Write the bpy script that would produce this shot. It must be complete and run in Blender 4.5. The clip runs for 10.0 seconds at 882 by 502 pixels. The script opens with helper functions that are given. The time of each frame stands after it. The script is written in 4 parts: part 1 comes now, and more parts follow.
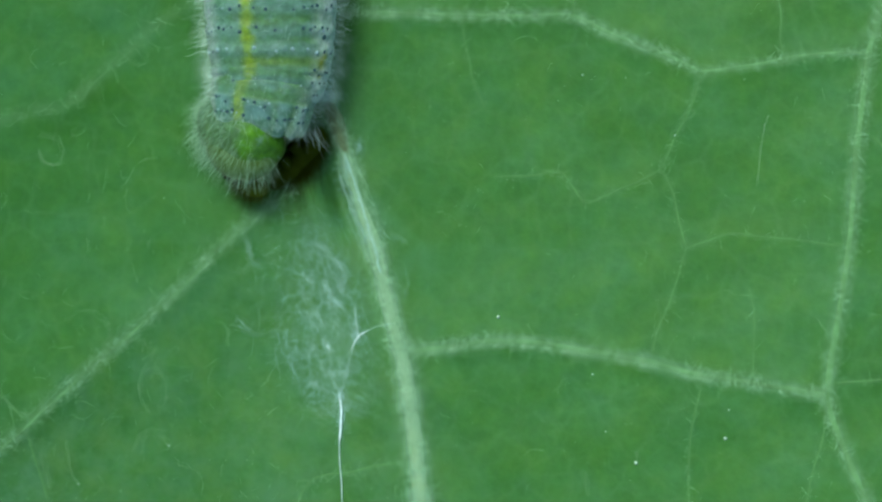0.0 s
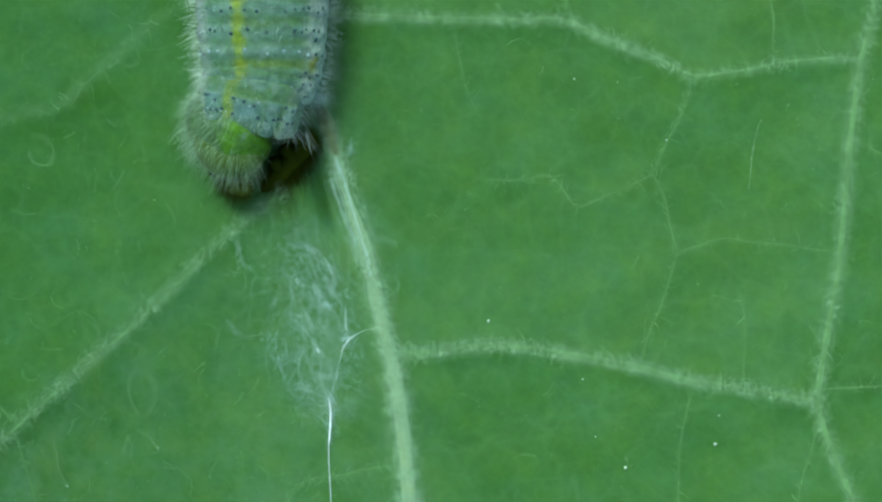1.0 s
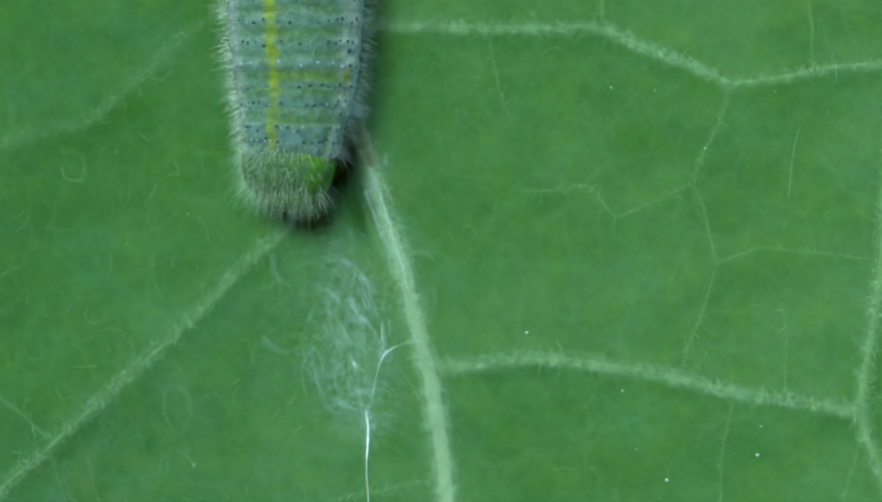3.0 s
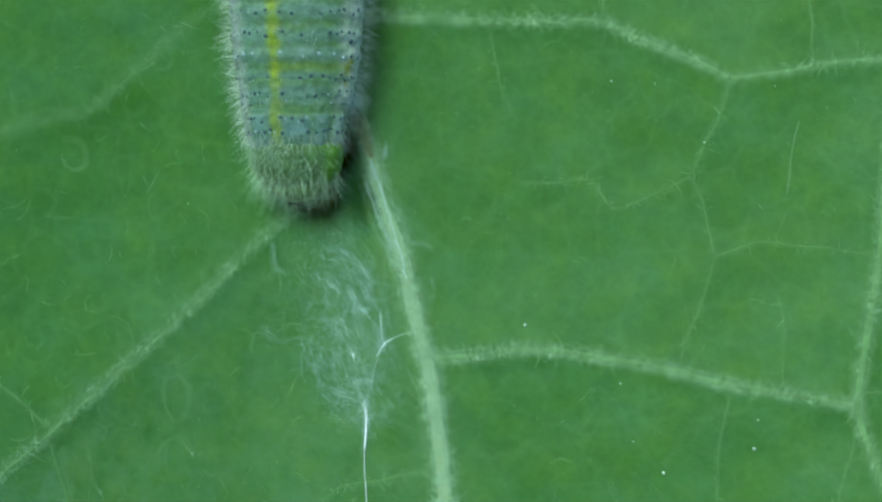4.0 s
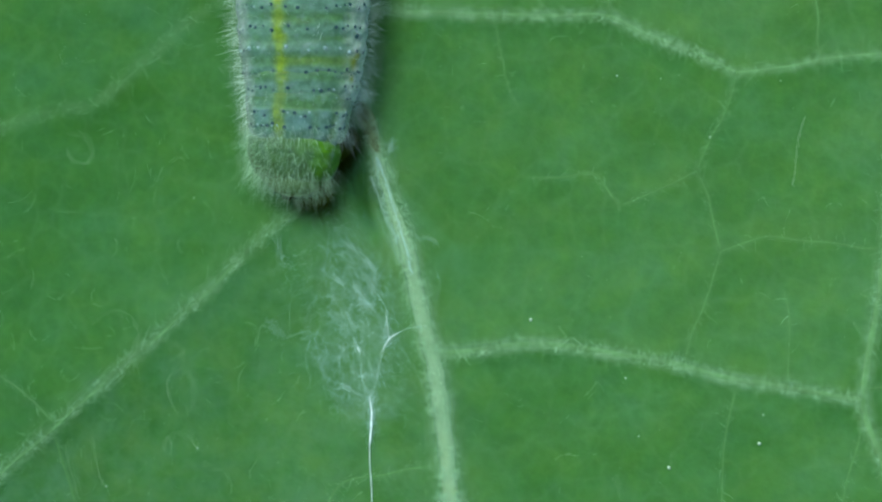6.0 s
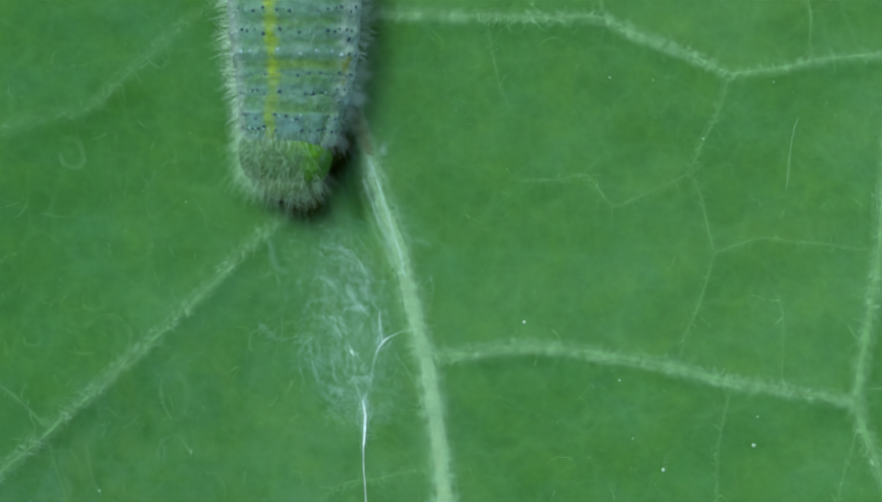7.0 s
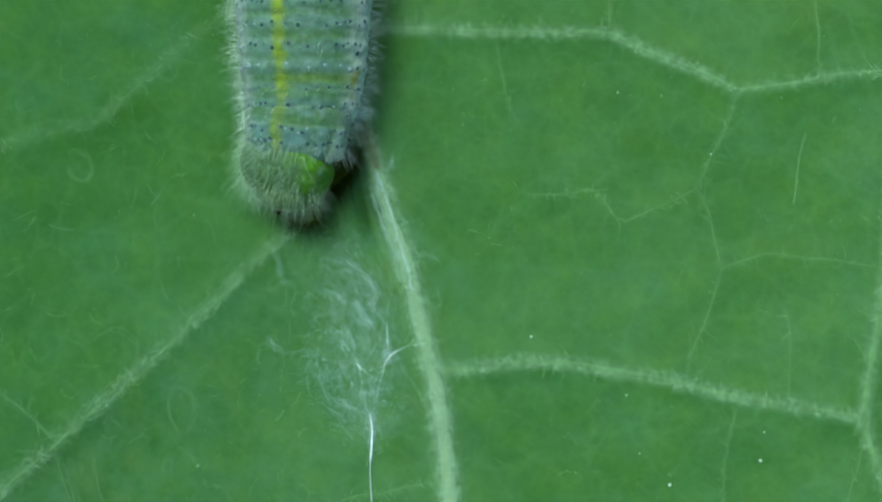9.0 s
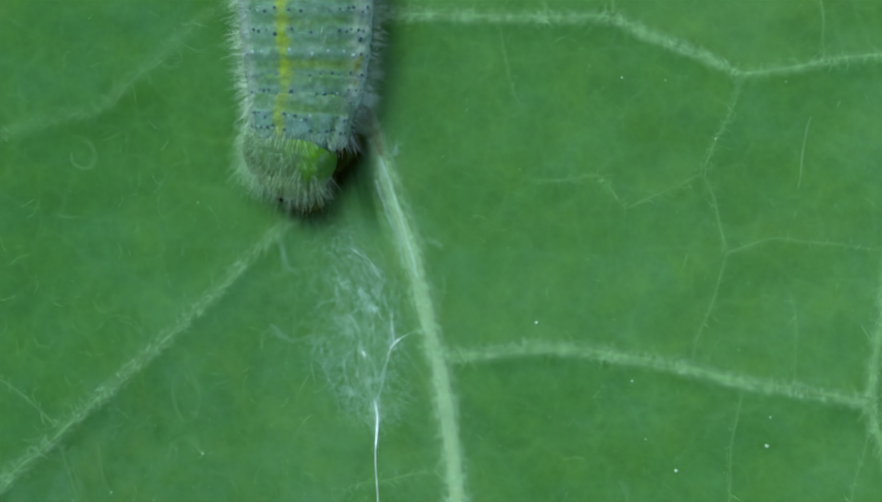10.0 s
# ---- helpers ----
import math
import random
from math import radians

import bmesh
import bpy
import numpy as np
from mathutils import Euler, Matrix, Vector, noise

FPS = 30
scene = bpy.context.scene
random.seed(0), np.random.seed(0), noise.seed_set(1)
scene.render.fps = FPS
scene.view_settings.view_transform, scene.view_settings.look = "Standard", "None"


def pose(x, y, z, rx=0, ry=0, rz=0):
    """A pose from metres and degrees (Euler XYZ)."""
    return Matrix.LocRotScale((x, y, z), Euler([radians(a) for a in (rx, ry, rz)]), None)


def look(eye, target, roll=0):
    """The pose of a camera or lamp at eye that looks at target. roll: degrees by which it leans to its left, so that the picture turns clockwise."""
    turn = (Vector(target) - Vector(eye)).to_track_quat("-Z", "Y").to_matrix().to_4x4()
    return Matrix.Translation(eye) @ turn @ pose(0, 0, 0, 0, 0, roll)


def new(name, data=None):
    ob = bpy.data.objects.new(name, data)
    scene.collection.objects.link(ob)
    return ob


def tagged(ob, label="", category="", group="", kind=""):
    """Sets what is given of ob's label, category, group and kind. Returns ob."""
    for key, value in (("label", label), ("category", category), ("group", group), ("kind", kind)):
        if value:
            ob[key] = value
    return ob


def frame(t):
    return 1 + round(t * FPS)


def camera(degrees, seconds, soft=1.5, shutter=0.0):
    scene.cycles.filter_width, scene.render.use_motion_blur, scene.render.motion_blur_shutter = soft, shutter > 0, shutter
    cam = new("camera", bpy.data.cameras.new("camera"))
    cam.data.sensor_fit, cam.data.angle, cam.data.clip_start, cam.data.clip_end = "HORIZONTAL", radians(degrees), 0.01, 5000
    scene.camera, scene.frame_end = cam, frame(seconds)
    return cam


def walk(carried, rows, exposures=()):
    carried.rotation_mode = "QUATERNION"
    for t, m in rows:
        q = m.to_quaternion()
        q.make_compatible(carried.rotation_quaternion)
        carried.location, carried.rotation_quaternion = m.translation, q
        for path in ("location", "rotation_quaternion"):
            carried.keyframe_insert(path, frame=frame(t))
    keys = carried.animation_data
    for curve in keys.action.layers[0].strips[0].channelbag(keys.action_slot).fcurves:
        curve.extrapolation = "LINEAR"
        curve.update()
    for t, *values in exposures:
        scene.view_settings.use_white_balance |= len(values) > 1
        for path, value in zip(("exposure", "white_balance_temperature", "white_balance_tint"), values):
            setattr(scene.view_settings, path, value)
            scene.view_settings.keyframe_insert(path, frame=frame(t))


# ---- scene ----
# A caterpillar on the hairy underside of a leaf, seen from straight above.
# Plan grid: one unit is 0.017 mm, u runs to the right and v towards the head, from a corner of the leaf's middle field.
UNIT = 1.7e-5
EYE_HEIGHT = 0.15234  # the plan grid is drawn as seen from this height over its middle
cam = camera(10.0, 10.0, soft=2.3, shutter=0.35)
# seconds, x, y, height, roll
PATH = [
    (0.0, 0.000591, -0.000301, 0.15394, -0.24),
    (0.1, 0.000724, -0.000135, 0.15371, -0.26),
    (0.2, 0.000425, -0.000012, 0.15348, -0.27),
    (0.3, 0.000604, -0.000265, 0.15325, -0.28),
    (0.4, 0.000342, -0.000160, 0.15301, -0.29),
    (0.5, 0.000158, -0.000069, 0.15278, -0.30),
    (0.6, 0.001403, -0.000451, 0.15296, -0.22),
    (0.7, 0.001773, -0.000291, 0.15313, -0.14),
    (0.8, 0.000792, 0.000281, 0.15331, -0.07),
    (0.9, 0.000751, 0.000104, 0.15348, 0.01),
    (1.0, 0.000880, -0.000190, 0.15366, 0.09),
    (1.1, 0.000249, 0.000115, 0.15337, 0.15),
    (1.2, -0.000336, 0.000195, 0.15308, 0.20),
    (1.3, -0.000314, -0.000185, 0.15279, 0.26),
    (1.4, 0.000183, 0.000041, 0.15250, 0.31),
    (1.5, 0.000003, 0.000185, 0.15222, 0.37),
    (1.6, -0.000168, -0.000279, 0.15246, 0.30),
    (1.7, 0.000291, -0.000324, 0.15270, 0.24),
    (1.8, 0.000980, 0.000251, 0.15295, 0.17),
    (1.9, 0.000874, 0.000381, 0.15319, 0.10),
    (2.0, 0.000554, -0.000048, 0.15344, 0.04),
    (2.1, 0.000281, -0.000128, 0.15311, -0.12),
    (2.2, 0.000471, 0.000297, 0.15278, -0.27),
    (2.3, 0.000359, 0.000438, 0.15245, -0.43),
    (2.4, -0.000675, -0.000010, 0.15212, -0.59),
    (2.5, -0.000727, -0.000138, 0.15180, -0.74),
    (2.6, -0.000239, 0.000232, 0.15184, -0.69),
    (2.7, -0.000260, 0.000231, 0.15187, -0.64),
    (3.8, -0.000114, -0.000034, 0.15230, -0.11),
    (3.9, -0.000293, 0.000071, 0.15234, -0.06),
    (4.0, -0.000214, -0.000081, 0.15238, -0.02),
    (4.1, 0.000022, -0.000176, 0.15243, -0.04),
    (4.2, 0.000234, -0.000069, 0.15248, -0.06),
    (4.3, 0.000358, -0.000085, 0.15253, -0.08),
    (4.4, -0.000014, -0.000207, 0.15259, -0.10),
    (4.5, 0.000029, -0.000254, 0.15264, -0.12),
    (4.6, 0.000322, -0.000173, 0.15258, -0.09),
    (4.7, 0.000357, -0.000139, 0.15253, -0.05),
    (4.8, -0.000103, -0.000159, 0.15247, -0.02),
    (4.9, -0.000634, -0.000108, 0.15242, 0.02),
    (5.0, -0.000020, -0.000171, 0.15236, 0.05),
    (5.1, 0.000495, -0.000110, 0.15240, 0.08),
    (5.2, 0.000264, -0.000146, 0.15243, 0.11),
    (5.3, -0.000073, -0.000254, 0.15247, 0.13),
    (5.4, -0.000111, -0.000130, 0.15250, 0.16),
    (5.5, -0.000056, -0.000023, 0.15254, 0.18),
    (5.6, -0.000287, -0.000166, 0.15251, 0.16),
    (5.7, -0.000427, -0.000272, 0.15248, 0.13),
    (6.8, -0.000182, -0.000140, 0.15218, -0.14),
    (6.9, -0.000287, -0.000156, 0.15215, -0.17),
    (7.0, -0.000172, -0.000160, 0.15213, -0.20),
    (7.1, 0.000030, -0.000122, 0.15217, -0.16),
    (7.2, 0.000134, -0.000158, 0.15222, -0.13),
    (7.3, 0.000132, -0.000159, 0.15227, -0.09),
    (7.4, 0.000007, -0.000000, 0.15231, -0.06),
    (7.5, 0.000003, -0.000001, 0.15236, -0.03),
    (7.6, -0.000292, 0.000192, 0.15222, -0.04),
    (7.7, -0.000518, 0.000050, 0.15208, -0.06),
    (7.8, -0.000339, 0.000083, 0.15195, -0.08),
    (7.9, -0.000230, 0.000152, 0.15181, -0.10),
    (8.0, -0.000498, 0.000209, 0.15168, -0.11),
    (8.1, -0.000597, 0.000154, 0.15177, -0.14),
    (8.2, -0.000369, 0.000209, 0.15186, -0.16),
    (8.3, -0.000422, 0.000335, 0.15196, -0.18),
    (8.4, -0.000565, 0.000197, 0.15205, -0.20),
    (8.5, -0.000505, 0.000050, 0.15214, -0.22),
    (8.6, -0.000374, 0.000250, 0.15216, -0.17),
    (8.7, -0.000358, 0.000301, 0.15217, -0.13),
    (8.8, -0.000590, 0.000123, 0.15219, -0.08),
    (8.9, -0.000592, 0.000103, 0.15220, -0.03),
    (9.0, -0.000398, 0.000272, 0.15221, 0.02),
    (9.1, -0.000487, 0.000313, 0.15216, -0.01),
    (9.2, -0.000626, 0.000155, 0.15211, -0.04),
    (9.3, -0.000535, 0.000156, 0.15206, -0.07),
    (9.4, -0.000427, 0.000191, 0.15201, -0.10),
    (9.5, -0.000399, 0.000052, 0.15196, -0.13),
    (9.6, -0.000512, -0.000089, 0.15194, -0.16),
    (9.7, -0.000528, -0.000017, 0.15191, -0.18),
    (9.8, -0.000491, 0.000071, 0.15188, -0.21),
    (9.9, -0.000507, -0.000051, 0.15185, -0.24),
    (10.0, -0.000533, -0.000142, 0.15182, -0.26),
]
walk(cam, [(t, pose(x, y, z, 0, 0, r)) for t, x, y, z, r in PATH], exposures=[(0.0, 0.47), (2.5, 0.45), (6.0, 0.45), (10.0, 0.40)])

# ---- light: bright haze from the left, a soft sun high on that side ----
SUN_ELEVATION, SUN_TURN = 58.0, 125.0
world = bpy.data.worlds.new("sky")
scene.world = world
world.use_nodes = True
wn = world.node_tree.nodes
sky = wn.new("ShaderNodeTexSky")
sky.sky_type, sky.sun_disc = "NISHITA", False
sky.sun_elevation, sky.sun_rotation = radians(SUN_ELEVATION), radians(90.0 - SUN_TURN)
sky.air_density, sky.dust_density = 0.8, 4.0
wn["Background"].inputs["Strength"].default_value = 0.17
world.node_tree.links.new(sky.outputs[0], wn["Background"].inputs["Color"])
sun_data = bpy.data.lights.new("sun", "SUN")
sun_data.energy, sun_data.angle, sun_data.color = 1.85, radians(18.0), (1.0, 0.97, 0.92)
sun = new("sun", sun_data)
sun.matrix_world = look(
    (math.cos(radians(SUN_TURN)) * math.cos(radians(SUN_ELEVATION)), math.sin(radians(SUN_TURN)) * math.cos(radians(SUN_ELEVATION)), math.sin(radians(SUN_ELEVATION))),
    (0, 0, 0),
)


# ---- materials ----
def material(name, rough=0.5, specular=0.4):
    m = bpy.data.materials.new(name)
    m.use_nodes = True
    b = m.node_tree.nodes["Principled BSDF"]
    b.inputs["Roughness"].default_value = rough
    b.inputs["Specular IOR Level"].default_value = specular
    return m, m.node_tree.nodes, m.node_tree.links, b


def ramp(nodes, links, source, stops):
    r = nodes.new("ShaderNodeValToRGB")
    while len(r.color_ramp.elements) < len(stops):
        r.color_ramp.elements.new(0.5)
    for e, (p, c) in zip(r.color_ramp.elements, stops):
        e.position, e.color = p, (*c, 1)
    links.new(source, r.inputs[0])
    return r.outputs[0]


def noise_node(nodes, links, coord, scale, detail=4.0, rough=0.6):
    n = nodes.new("ShaderNodeTexNoise")
    n.inputs["Scale"].default_value, n.inputs["Detail"].default_value, n.inputs["Roughness"].default_value = scale, detail, rough
    links.new(coord, n.inputs["Vector"])
    return n.outputs["Fac"]


def mixed(nodes, links, kind, fac, a, b):
    """A colour mix; fac, a and b are sockets or values."""
    m = nodes.new("ShaderNodeMix")
    m.data_type, m.blend_type = "RGBA", kind
    for socket, v in ((m.inputs[0], fac), (m.inputs[6], a), (m.inputs[7], b)):
        if isinstance(v, bpy.types.NodeSocket):
            links.new(v, socket)
        else:
            socket.default_value = v if isinstance(v, float) else (*v, 1)
    return m.outputs[2]


def bumped(nodes, links, shader, height, strength, distance):
    b = nodes.new("ShaderNodeBump")
    b.inputs["Strength"].default_value, b.inputs["Distance"].default_value = strength, distance
    links.new(height, b.inputs["Height"])
    links.new(b.outputs[0], shader.inputs["Normal"])


def blade_material():
    m, n, l, b = material("leaf underside", 0.6, 0.16)
    co = n.new("ShaderNodeTexCoord").outputs["Object"]
    big = noise_node(n, l, co, 260.0, 5.0, 0.6)
    fine = noise_node(n, l, co, 2600.0, 5.0, 0.65)
    col = ramp(n, l, big, [(0.28, (0.0138, 0.093, 0.010)), (0.5, (0.0197, 0.112, 0.0185)), (0.72, (0.0250, 0.125, 0.029))])
    col = mixed(n, l, "MULTIPLY", 1.0, col, ramp(n, l, fine, [(0.3, (0.86, 0.90, 0.86)), (0.7, (1.12, 1.08, 1.12))]))
    mid = noise_node(n, l, co, 950.0, 3.0, 0.55)
    col = mixed(n, l, "MULTIPLY", 1.0, col, ramp(n, l, mid, [(0.3, (0.88, 0.93, 0.86)), (0.7, (1.12, 1.07, 1.14))]))
    # faint net of the smallest veins, its cells warped
    warp = n.new("ShaderNodeTexNoise")
    warp.inputs["Scale"].default_value, warp.inputs["Detail"].default_value = 900.0, 3.0
    l.new(co, warp.inputs["Vector"])
    add = n.new("ShaderNodeVectorMath")
    add.operation = "MULTIPLY_ADD"
    l.new(warp.outputs["Color"], add.inputs[0])
    add.inputs[1].default_value = (0.0007, 0.0007, 0.0007)
    l.new(co, add.inputs[2])
    for scale, width, gain in ((640.0, 0.08, 0.10), (1900.0, 0.14, 0.06)):
        v = n.new("ShaderNodeTexVoronoi")
        v.feature = "DISTANCE_TO_EDGE"
        v.inputs["Scale"].default_value = scale
        l.new(add.outputs[0], v.inputs["Vector"])
        net = ramp(n, l, v.outputs["Distance"], [(0.0, (gain, gain, gain)), (width, (0, 0, 0))])
        col = mixed(n, l, "MIX", net, col, (0.055, 0.17, 0.06))
    # felt of the finest hairs: patchy, paler and bluer
    felt = n.new("ShaderNodeAttribute")
    felt.attribute_name = "felt"
    patchy = ramp(n, l, noise_node(n, l, co, 1500.0, 5.0, 0.65), [(0.32, (0.1, 0.1, 0.1)), (0.68, (0.62, 0.62, 0.62))])
    col = mixed(n, l, "MIX", mixed(n, l, "MULTIPLY", 1.0, felt.outputs["Color"], patchy), col, (0.048, 0.152, 0.061))
    # yellower and bluer flecks
    tint = noise_node(n, l, co, 700.0, 4.0, 0.6)
    col = mixed(n, l, "MULTIPLY", 1.0, col, ramp(n, l, tint, [(0.34, (1.10, 1.02, 0.78)), (0.5, (1.0, 1.0, 1.0)), (0.66, (0.95, 0.98, 1.2))]))
    tissue = n.new("ShaderNodeAttribute")
    tissue.attribute_name = "vein_tissue"
    broken = ramp(n, l, noise_node(n, l, co, 2300.0, 4.0, 0.6), [(0.3, (0.45, 0.45, 0.45)), (0.7, (1.25, 1.25, 1.25))])
    col = mixed(n, l, "MIX", mixed(n, l, "MULTIPLY", 1.0, tissue.outputs["Color"], broken), col, (0.082, 0.212, 0.092))
    l.new(col, b.inputs["Base Color"])
    bumped(n, l, b, noise_node(n, l, co, 5200.0, 3.0), 0.35, 0.00004)
    return m


def vein_material():
    m, n, l, b = material("pale vein", 0.55, 0.2)
    co = n.new("ShaderNodeTexCoord").outputs["Object"]
    col = ramp(n, l, noise_node(n, l, co, 900.0), [(0.3, (0.102, 0.246, 0.114)), (0.52, (0.124, 0.280, 0.148)), (0.72, (0.128, 0.275, 0.120))])
    col = mixed(n, l, "MULTIPLY", 1.0, col, ramp(n, l, noise_node(n, l, co, 7000.0), [(0.3, (0.85, 0.9, 0.85)), (0.7, (1.1, 1.06, 1.1))]))
    l.new(col, b.inputs["Base Color"])
    bumped(n, l, b, noise_node(n, l, co, 9000.0, 3.0), 0.4, 0.00002)
    return m


def plain_material(name, colour, rough=0.5, specular=0.4, scale=4000.0, spread=0.15, clear=0.0):
    m, n, l, b = material(name, rough, specular)
    co = n.new("ShaderNodeTexCoord").outputs["Object"]
    low, high = [max(0.0, c * (1 - spread)) for c in colour], [c * (1 + spread) for c in colour]
    l.new(ramp(n, l, noise_node(n, l, co, scale), [(0.3, low), (0.7, high)]), b.inputs["Base Color"])
    b.inputs["Transmission Weight"].default_value = clear
    return m


def hair_material(name, colour):
    """Pale hair or thread, far thinner than the eye can part."""
    m, n, l, b = material(name, 0.6, 0.2)
    co = n.new("ShaderNodeTexCoord").outputs["Object"]
    l.new(ramp(n, l, noise_node(n, l, co, 3000.0), [(0.3, [0.85 * c for c in colour]), (0.7, [min(1.0, 1.15 * c) for c in colour])]), b.inputs["Base Color"])
    return m


def skin_material():
    m, n, l, b = material("caterpillar skin", 0.6, 0.18)
    co = n.new("ShaderNodeTexCoord").outputs["Object"]
    pig = n.new("ShaderNodeAttribute")
    pig.attribute_name = "pigment"
    col = mixed(n, l, "MULTIPLY", 1.0, pig.outputs["Color"], ramp(n, l, noise_node(n, l, co, 5200.0, 5.0), [(0.3, (0.62, 0.72, 0.66)), (0.7, (1.36, 1.28, 1.34))]))
    blot = noise_node(n, l, co, 3300.0, 3.0)
    col = mixed(n, l, "MIX", ramp(n, l, blot, [(0.55, (0, 0, 0)), (0.72, (0.5, 0.5, 0.5))]), col, (0.100, 0.205, 0.180))
    col = mixed(n, l, "MULTIPLY", 1.0, col, ramp(n, l, noise_node(n, l, co, 1100.0), [(0.3, (0.9, 0.92, 0.9)), (0.7, (1.1, 1.06, 1.1))]))
    l.new(col, b.inputs["Base Color"])
    b.inputs["Subsurface Weight"].default_value = 0.65
    b.inputs["Subsurface Radius"].default_value = (0.00008, 0.00016, 0.00006)
    b.inputs["Subsurface Scale"].default_value = 0.9
    bumped(n, l, b, noise_node(n, l, co, 9000.0, 4.0), 0.5, 0.00003)
    return m


BLADE, VEIN, SKIN = blade_material(), vein_material(), skin_material()
MID_VEIN = plain_material("green vein", (0.064, 0.192, 0.066), 0.6, 0.1, 1200.0, 0.25)
DULL_VEIN = plain_material("dull vein", (0.056, 0.174, 0.060), 0.6, 0.1, 1300.0, 0.25)
FINE_VEIN = plain_material("faint vein", (0.046, 0.158, 0.044), 0.6, 0.1, 1500.0, 0.18)
TRICHOME = hair_material("leaf hair", (0.32, 0.67, 0.40))
CURL = hair_material("curled hair", (0.50, 0.78, 0.56))
SILK = hair_material("silk", (0.42, 0.78, 0.74))
SILK_BRIGHT = hair_material("bright silk", (0.64, 0.97, 0.92))
SETA = hair_material("white hair", (0.42, 0.68, 0.58))
SETA_GREEN = hair_material("greenish hair", (0.24, 0.49, 0.31))
DARK_SPOT = plain_material("dark tubercle", (0.017, 0.060, 0.064), 0.6, 0.1)
PALE_SPOT = plain_material("pale tubercle", (0.14, 0.28, 0.27), 0.5, 0.3)
HEAD_SKIN = plain_material("head shell", (0.036, 0.094, 0.016), 0.55, 0.15)
MOUTH_SHADE = plain_material("mouth parts and head shade", (0.0190, 0.0380, 0.0045), 0.8, 0.0)
# shade under the forepart, painted into its legs, lobe and hairs
HOLLOW_SHADE = plain_material("hollow shade", (0.0165, 0.0310, 0.0024), 0.8, 0.0)
PALE_LEG = plain_material("pale hollow shade", (0.045, 0.090, 0.030), 0.5, 0.2)
CLAW = plain_material("dark claw", (0.010, 0.014, 0.0012), 0.8, 0.0)
SPECK = plain_material("white speck", (0.26, 0.48, 0.32), 0.7, 0.2, 9000.0, 0.4)
BROWN_PATCH = plain_material("brown vein patch", (0.080, 0.145, 0.064), 0.6, 0.1, 2500.0, 0.4)


# ---- mesh helpers ----
def at(u, v, z=0.0):
    near = 1 - z / EYE_HEIGHT
    return Vector(((u - 784.0) * UNIT * near, (446.5 - v) * UNIT * near, z))


def thing(name, place=(0, 0, 0)):
    ob = new(name)
    ob.location = place
    return ob


def mesh_part(name, verts, faces, mat, parent, label="", smooth=True):
    me = bpy.data.meshes.new(name)
    me.from_pydata([tuple(v) for v in verts], [], faces)
    me.polygons.foreach_set("use_smooth", [smooth] * len(me.polygons))
    me.materials.append(mat)
    ob = new(name, me)
    ob.parent = parent
    return tagged(ob, label)


class Soup:
    """Many small tubes and beads gathered into one mesh."""

    def __init__(self):
        self.verts, self.faces = [], []

    def tube(self, points, radii, sides=5, squash=1.0):
        base, k = len(self.verts), len(points)
        points = [Vector(p) for p in points]
        for i, p in enumerate(points):
            d = (points[min(i + 1, k - 1)] - points[max(i - 1, 0)]).normalized()
            a = d.cross(Vector((0, 0, 1)))
            a = a.normalized() if a.length > 1e-3 else Vector((1, 0, 0))
            b = a.cross(d)
            for j in range(sides):
                w = 2 * math.pi * j / sides
                self.verts.append(p + radii[i] * (math.cos(w) * a + squash * math.sin(w) * b))
        for i in range(k - 1):
            for j in range(sides):
                q = base + i * sides
                self.faces.append((q + j, q + (j + 1) % sides, q + sides + (j + 1) % sides, q + sides + j))
        self.faces.append(tuple(base + j for j in reversed(range(sides))))
        self.faces.append(tuple(base + (k - 1) * sides + j for j in range(sides)))

    def bead(self, place, r, flat=0.7, rings=4, sides=8, normal=(0, 0, 1)):
        base = len(self.verts)
        q = Vector(normal).to_track_quat("Z", "Y").to_matrix()
        for i in range(rings + 1):
            w = math.pi * (i + 0.001) / (rings + 0.002)
            for j in range(sides):
                c = 2 * math.pi * j / sides
                self.verts.append(Vector(place) + q @ Vector((r * math.sin(w) * math.cos(c), r * math.sin(w) * math.sin(c), flat * r * math.cos(w))))
        for i in range(rings):
            for j in range(sides):
                o = base + i * sides
                self.faces.append((o + j, o + sides + j, o + sides + (j + 1) % sides, o + (j + 1) % sides))

    def hair(self, root, way, length, r, droop=(0, 0, 0), steps=4):
        root, way, droop = Vector(root), Vector(way).normalized(), Vector(droop)
        pts = [root + way * length * i / steps + droop * length * (i / steps) ** 2 for i in range(steps + 1)]
        self.tube(pts, [r * (1 - 0.75 * i / steps) for i in range(steps + 1)], 3)

    def part(self, name, mat, parent, label=""):
        return mesh_part(name, self.verts, self.faces, mat, parent, label)


def spline(points, step=8.0):
    """Catmull-Rom through plan points (u, v), about one point every step units."""
    p = [Vector((*q, 0.0)) for q in points]
    p = [2 * p[0] - p[1]] + p + [2 * p[-1] - p[-2]]
    out = []
    for i in range(1, len(p) - 2):
        n = max(2, int((p[i + 1] - p[i]).length / step))
        for k in range(n):
            t = k / n
            out.append(0.5 * (2 * p[i] + (p[i + 1] - p[i - 1]) * t + (2 * p[i - 1] - 5 * p[i] + 4 * p[i + 1] - p[i + 2]) * t**2 + (3 * p[i] - p[i - 1] - 3 * p[i + 1] + p[i + 2]) * t**3))
    return [(q.x, q.y) for q in out + [p[-2]]]


